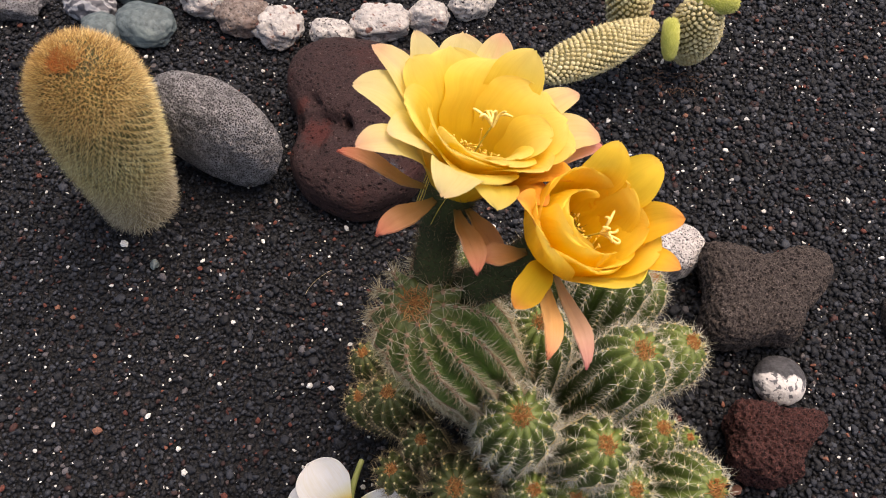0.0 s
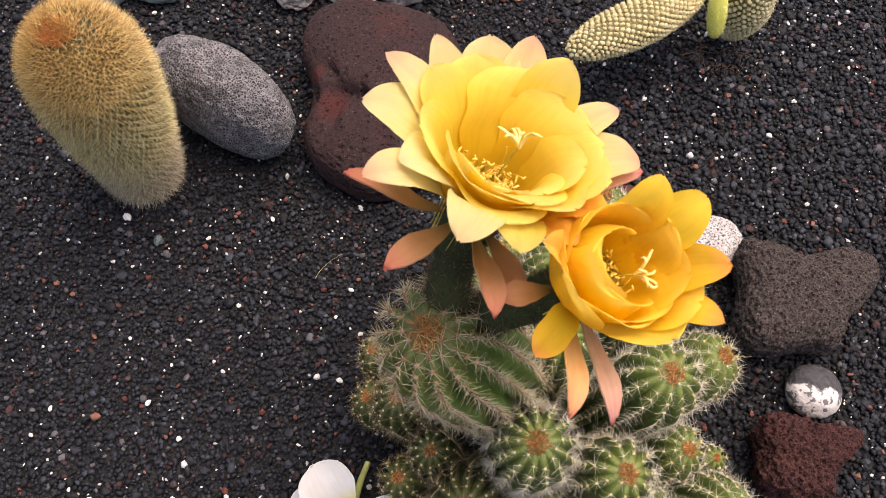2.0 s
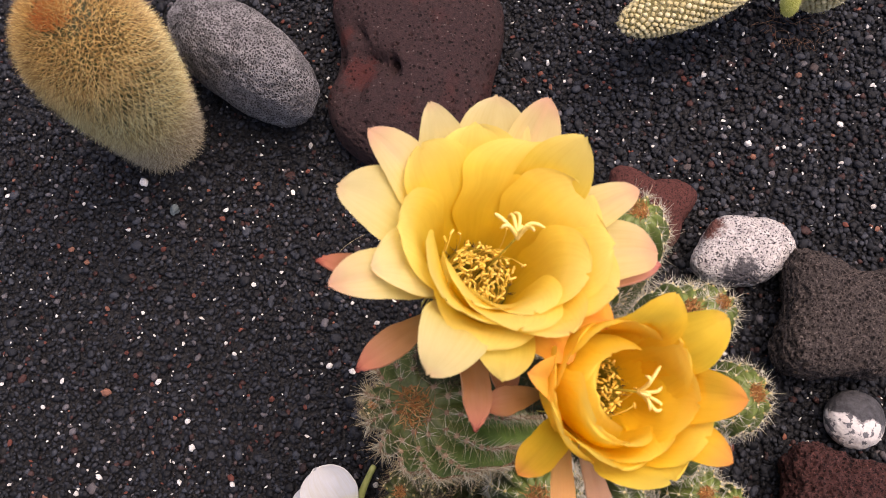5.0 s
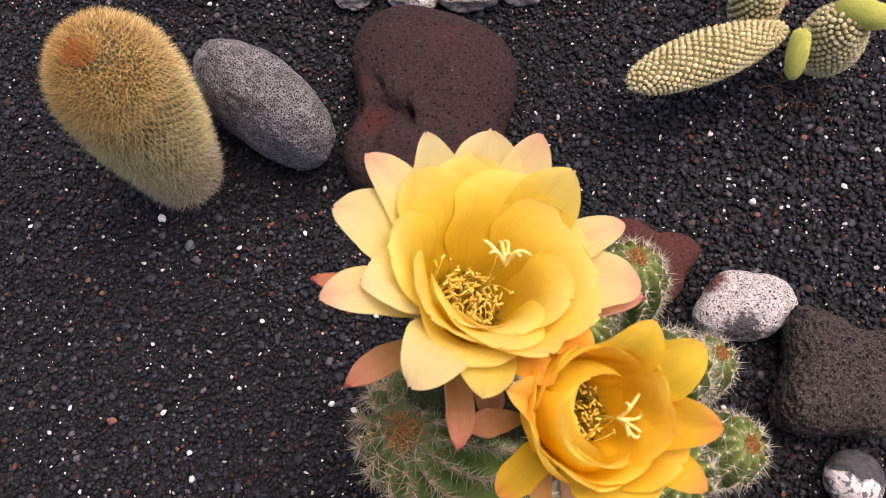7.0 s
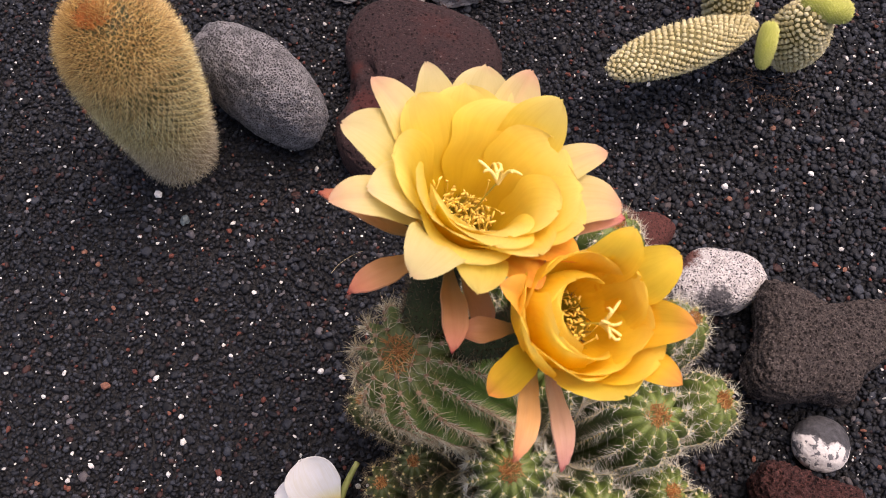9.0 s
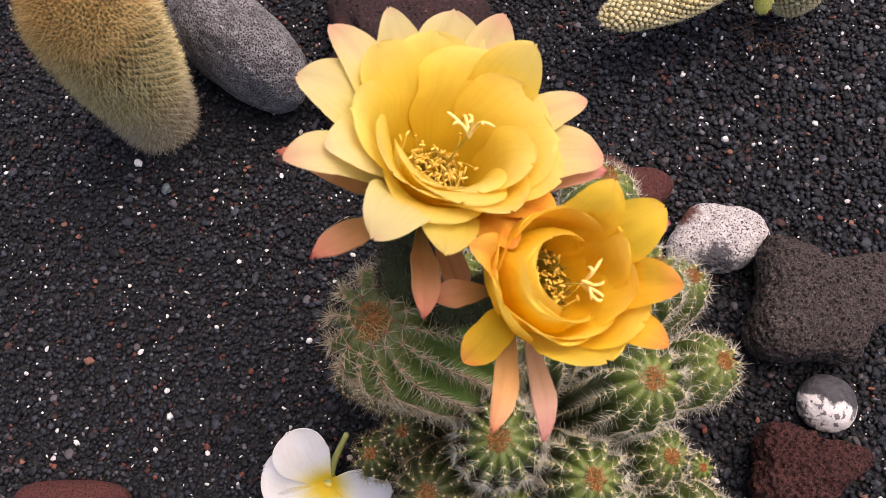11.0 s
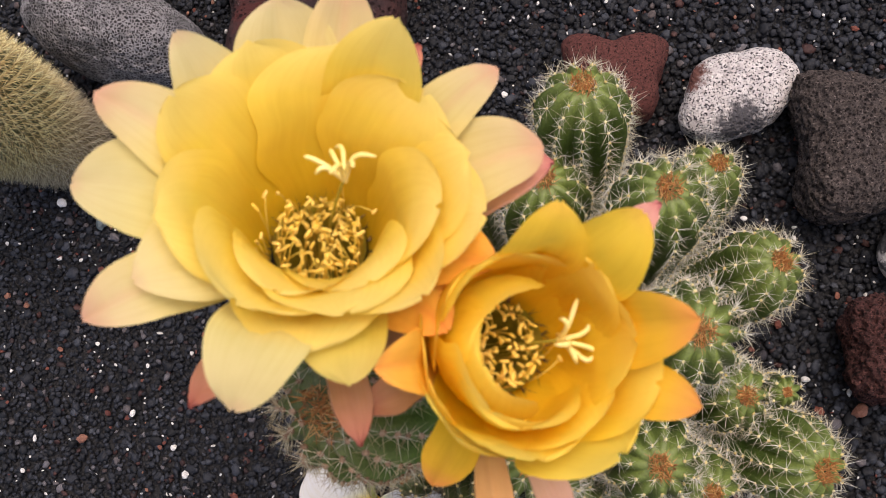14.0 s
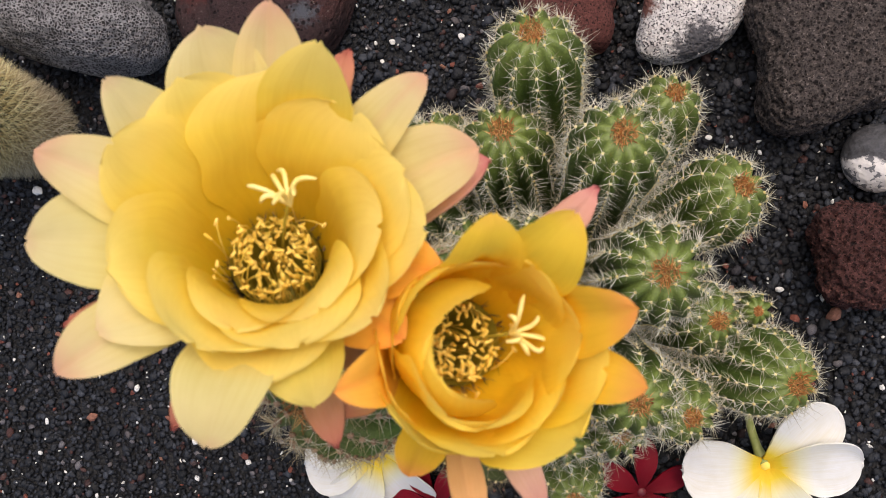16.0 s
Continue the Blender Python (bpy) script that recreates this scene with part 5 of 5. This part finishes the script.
flower(clump, (0.1166, 0.2223, 0.2490), (0.40, -0.03, 1.0),
       [((0.134, 0.248, 0.283), 0.0190, 15, "warm"), ((0.150, 0.2465, 0.276), 0.0190, -5, "warm"), ((0.160, 0.2255, 0.272), 0.0180, 20, "cream"),
        ((0.160, 0.2085, 0.2655), 0.0140, 10, "cream"), ((0.103, 0.192, 0.252), 0.0125, -20, "cream"), ((0.0985, 0.2163, 0.2880), 0.0140, 10, "orange")],
       [((0.087, 0.2085, 0.256), 0.0090, -5, "sepal"), ((0.116, 0.174, 0.252), 0.0092, -25, "salmon"), ((0.132, 0.178, 0.237), 0.0082, -40, "pink"),
        ((0.155, 0.254, 0.250), 0.0110, -10, "pink"), ((0.112, 0.245, 0.255), 0.0110, 0, "orange")],
       [((0.1518, 0.2136, 0.2670), 0.025, 40, 50, 0), ((0.1486, 0.2311, 0.2688), 0.025, 45, 55, 0), ((0.1342, 0.2416, 0.2749), 0.027, 50, 70, 0),
        ((0.1196, 0.2374, 0.2795), 0.022, 50, 85, 0), ((0.1099, 0.2284, 0.2770), 0.020, 45, 95, 0), ((0.1068, 0.2154, 0.2780), 0.020, 40, 90, 0),
        ((0.1117, 0.2042, 0.2790), 0.022, 42, 80, 0), ((0.1282, 0.1990, 0.2749), 0.027, 42, 65, 0), ((0.1441, 0.1997, 0.2675), 0.027, 40, 45, 0),
        ((0.1475, 0.2221, 0.2690), 0.022, 55, 70, 1), ((0.1402, 0.2365, 0.2723), 0.022, 55, 75, 1), ((0.1251, 0.2391, 0.2774), 0.021, 55, 85, 1),
        ((0.1199, 0.2283, 0.2775), 0.025, 45, 120, 1), ((0.1186, 0.2160, 0.2790), 0.028, 45, 115, 1), ((0.1196, 0.2085, 0.2805), 0.026, 48, 95, 1), ((0.1250, 0.2050, 0.2785), 0.028, 50, 85, 1),
        ((0.1363, 0.2032, 0.2718), 0.024, 50, 75, 1)],
       DEEP, 2, (0.078, 0.222, 0.196), (0.8, 0.1, 0.5),
       throat=0.0100, stamens=115, pistil=(0.1325, 0.2230, 0.2600), lobes=(0.8, 0.1, 0.5), reach=0.012, stray=(-120, -20))


def fallen_blossom(name, label, at, aim, spin, radius, wide, mat, seed, stalk=None, azims=(0, 72, 144, 216, 288), droop=-5, rise=30):
    """A five-petalled blossom lying on the ground, each petal overlapping the next."""
    ob = thing(name, at, label, "flower")
    turn = upright(aim) @ Matrix.Rotation(radians(spin), 4, "Z")
    rg = np.random.default_rng(seed)
    for q, az in enumerate(azims):
        me = petal_mesh("petal", (0.0025, 0.002), (radius * rg.uniform(0.94, 1.05), radius * 0.16), radians(az), wide, rise, droop + rg.normal(0, 6), 0.22, mat,
                        seed + q, thick=0.0008, point=0.50, belly=0.60, twist=0.30, frill=0.02, ripple=0.04)
        part("petal", me, ob, at=turn)
    eye_v, eye_f = tube(np.array([(0, 0, -0.002), (0, 0, 0.001), (0, 0, 0.0028)]), np.array([0.0042, 0.0038, 0.0020]), 14)
    part("throat", mesh_of("throat", eye_v, eye_f, FILAMENT if mat is WAX else CRIMSON_EYE), ob, "deep yellow throat" if mat is WAX else "dark red throat", at=turn)
    if stalk:
        pts = bezier([(0, 0, 0.001), stalk[0], stalk[1]], np.linspace(0, 1, 14))
        part("floral_tube", mesh_of("floral_tube", *tube(pts, np.interp(np.linspace(0, 1, 14), [0, 0.3, 1], [0.0035, 0.0022, 0.0016]), 12), STALK), ob, "pale green flower tube")
    return ob


fallen_blossom("frangipani_flower", "fallen white frangipani blossom with a yellow centre", (0.2185, 0.1400, 0.0150), (0.0, -0.30, 1.0), 0, 0.041, 0.030, WAX, 900,
               stalk=((-0.004, 0.012, -0.004), (-0.005, 0.028, 0.006)), azims=(172, 42, 0, -72, -130))
fallen_blossom("frangipani_flower", "white frangipani blossom lying at the foot of the cactus", (0.0320, 0.1630, 0.0165), (0.05, -0.60, 0.8), 0, 0.038, 0.030, WAX, 930,
               stalk=((-0.001, 0.010, 0.004), (0.004, 0.026, 0.012)), azims=(130, 14, -62, -128, 178))
star = (0, 60, 120, 180, 240, 300)
fallen_blossom("crimson_blossom", "wilted dark crimson blossom on the black gravel", (0.1600, 0.1300, 0.0060), (0.2, -0.1, 1.0), 20, 0.026, 0.012, CRIMSON, 960, azims=star, droop=-15)
fallen_blossom("crimson_blossom", "dark crimson blossom half hidden under the cactus", (0.0580, 0.1330, 0.0060), (-0.2, -0.1, 1.0), 50, 0.024, 0.012, CRIMSON, 980, azims=star, droop=-15)

# dry rootlets at the foot of the prickly pear and loose fibres
rg = np.random.default_rng(5)
roots = []
for q in range(60):
    a = rg.uniform(0, 6.283)
    p0 = np.array([0.229 + 0.017 * math.cos(a), 0.519 + 0.009 * math.sin(a), 0.002])
    p2 = p0 + np.array([rg.normal(0, 0.006), rg.normal(-0.002, 0.005), 0.0005])
    p1 = (p0 + p2) / 2 + rg.normal(0, 0.003, 3) * [1, 1, 0.2] + [0, 0, 0.0015]
    roots.append(tube(bezier([p0, p1, p2], np.linspace(0, 1, 7)), np.full(7, 0.00013), 4))
tagged(part("dry_rootlets", mesh_of("dry_rootlets", *joined(roots), ROOTLET)), "thin dry brown rootlets on the gravel", "roots", kind="stuff")



# a dry fibre on the gravel
fibre = tube(bezier([(-0.0215, 0.3015, 0.0032), (-0.019, 0.312, 0.0042), (-0.0070, 0.3215, 0.0040)], np.linspace(0, 1, 12)), np.interp(np.linspace(0, 1, 12), [0, 1], [0.00013, 0.00008]), 5)
tagged(part("dry_fibre", mesh_of("dry_fibre", *fibre, BUFF_SPINE)), "thin pale dry fibre lying on the gravel", "fibre")
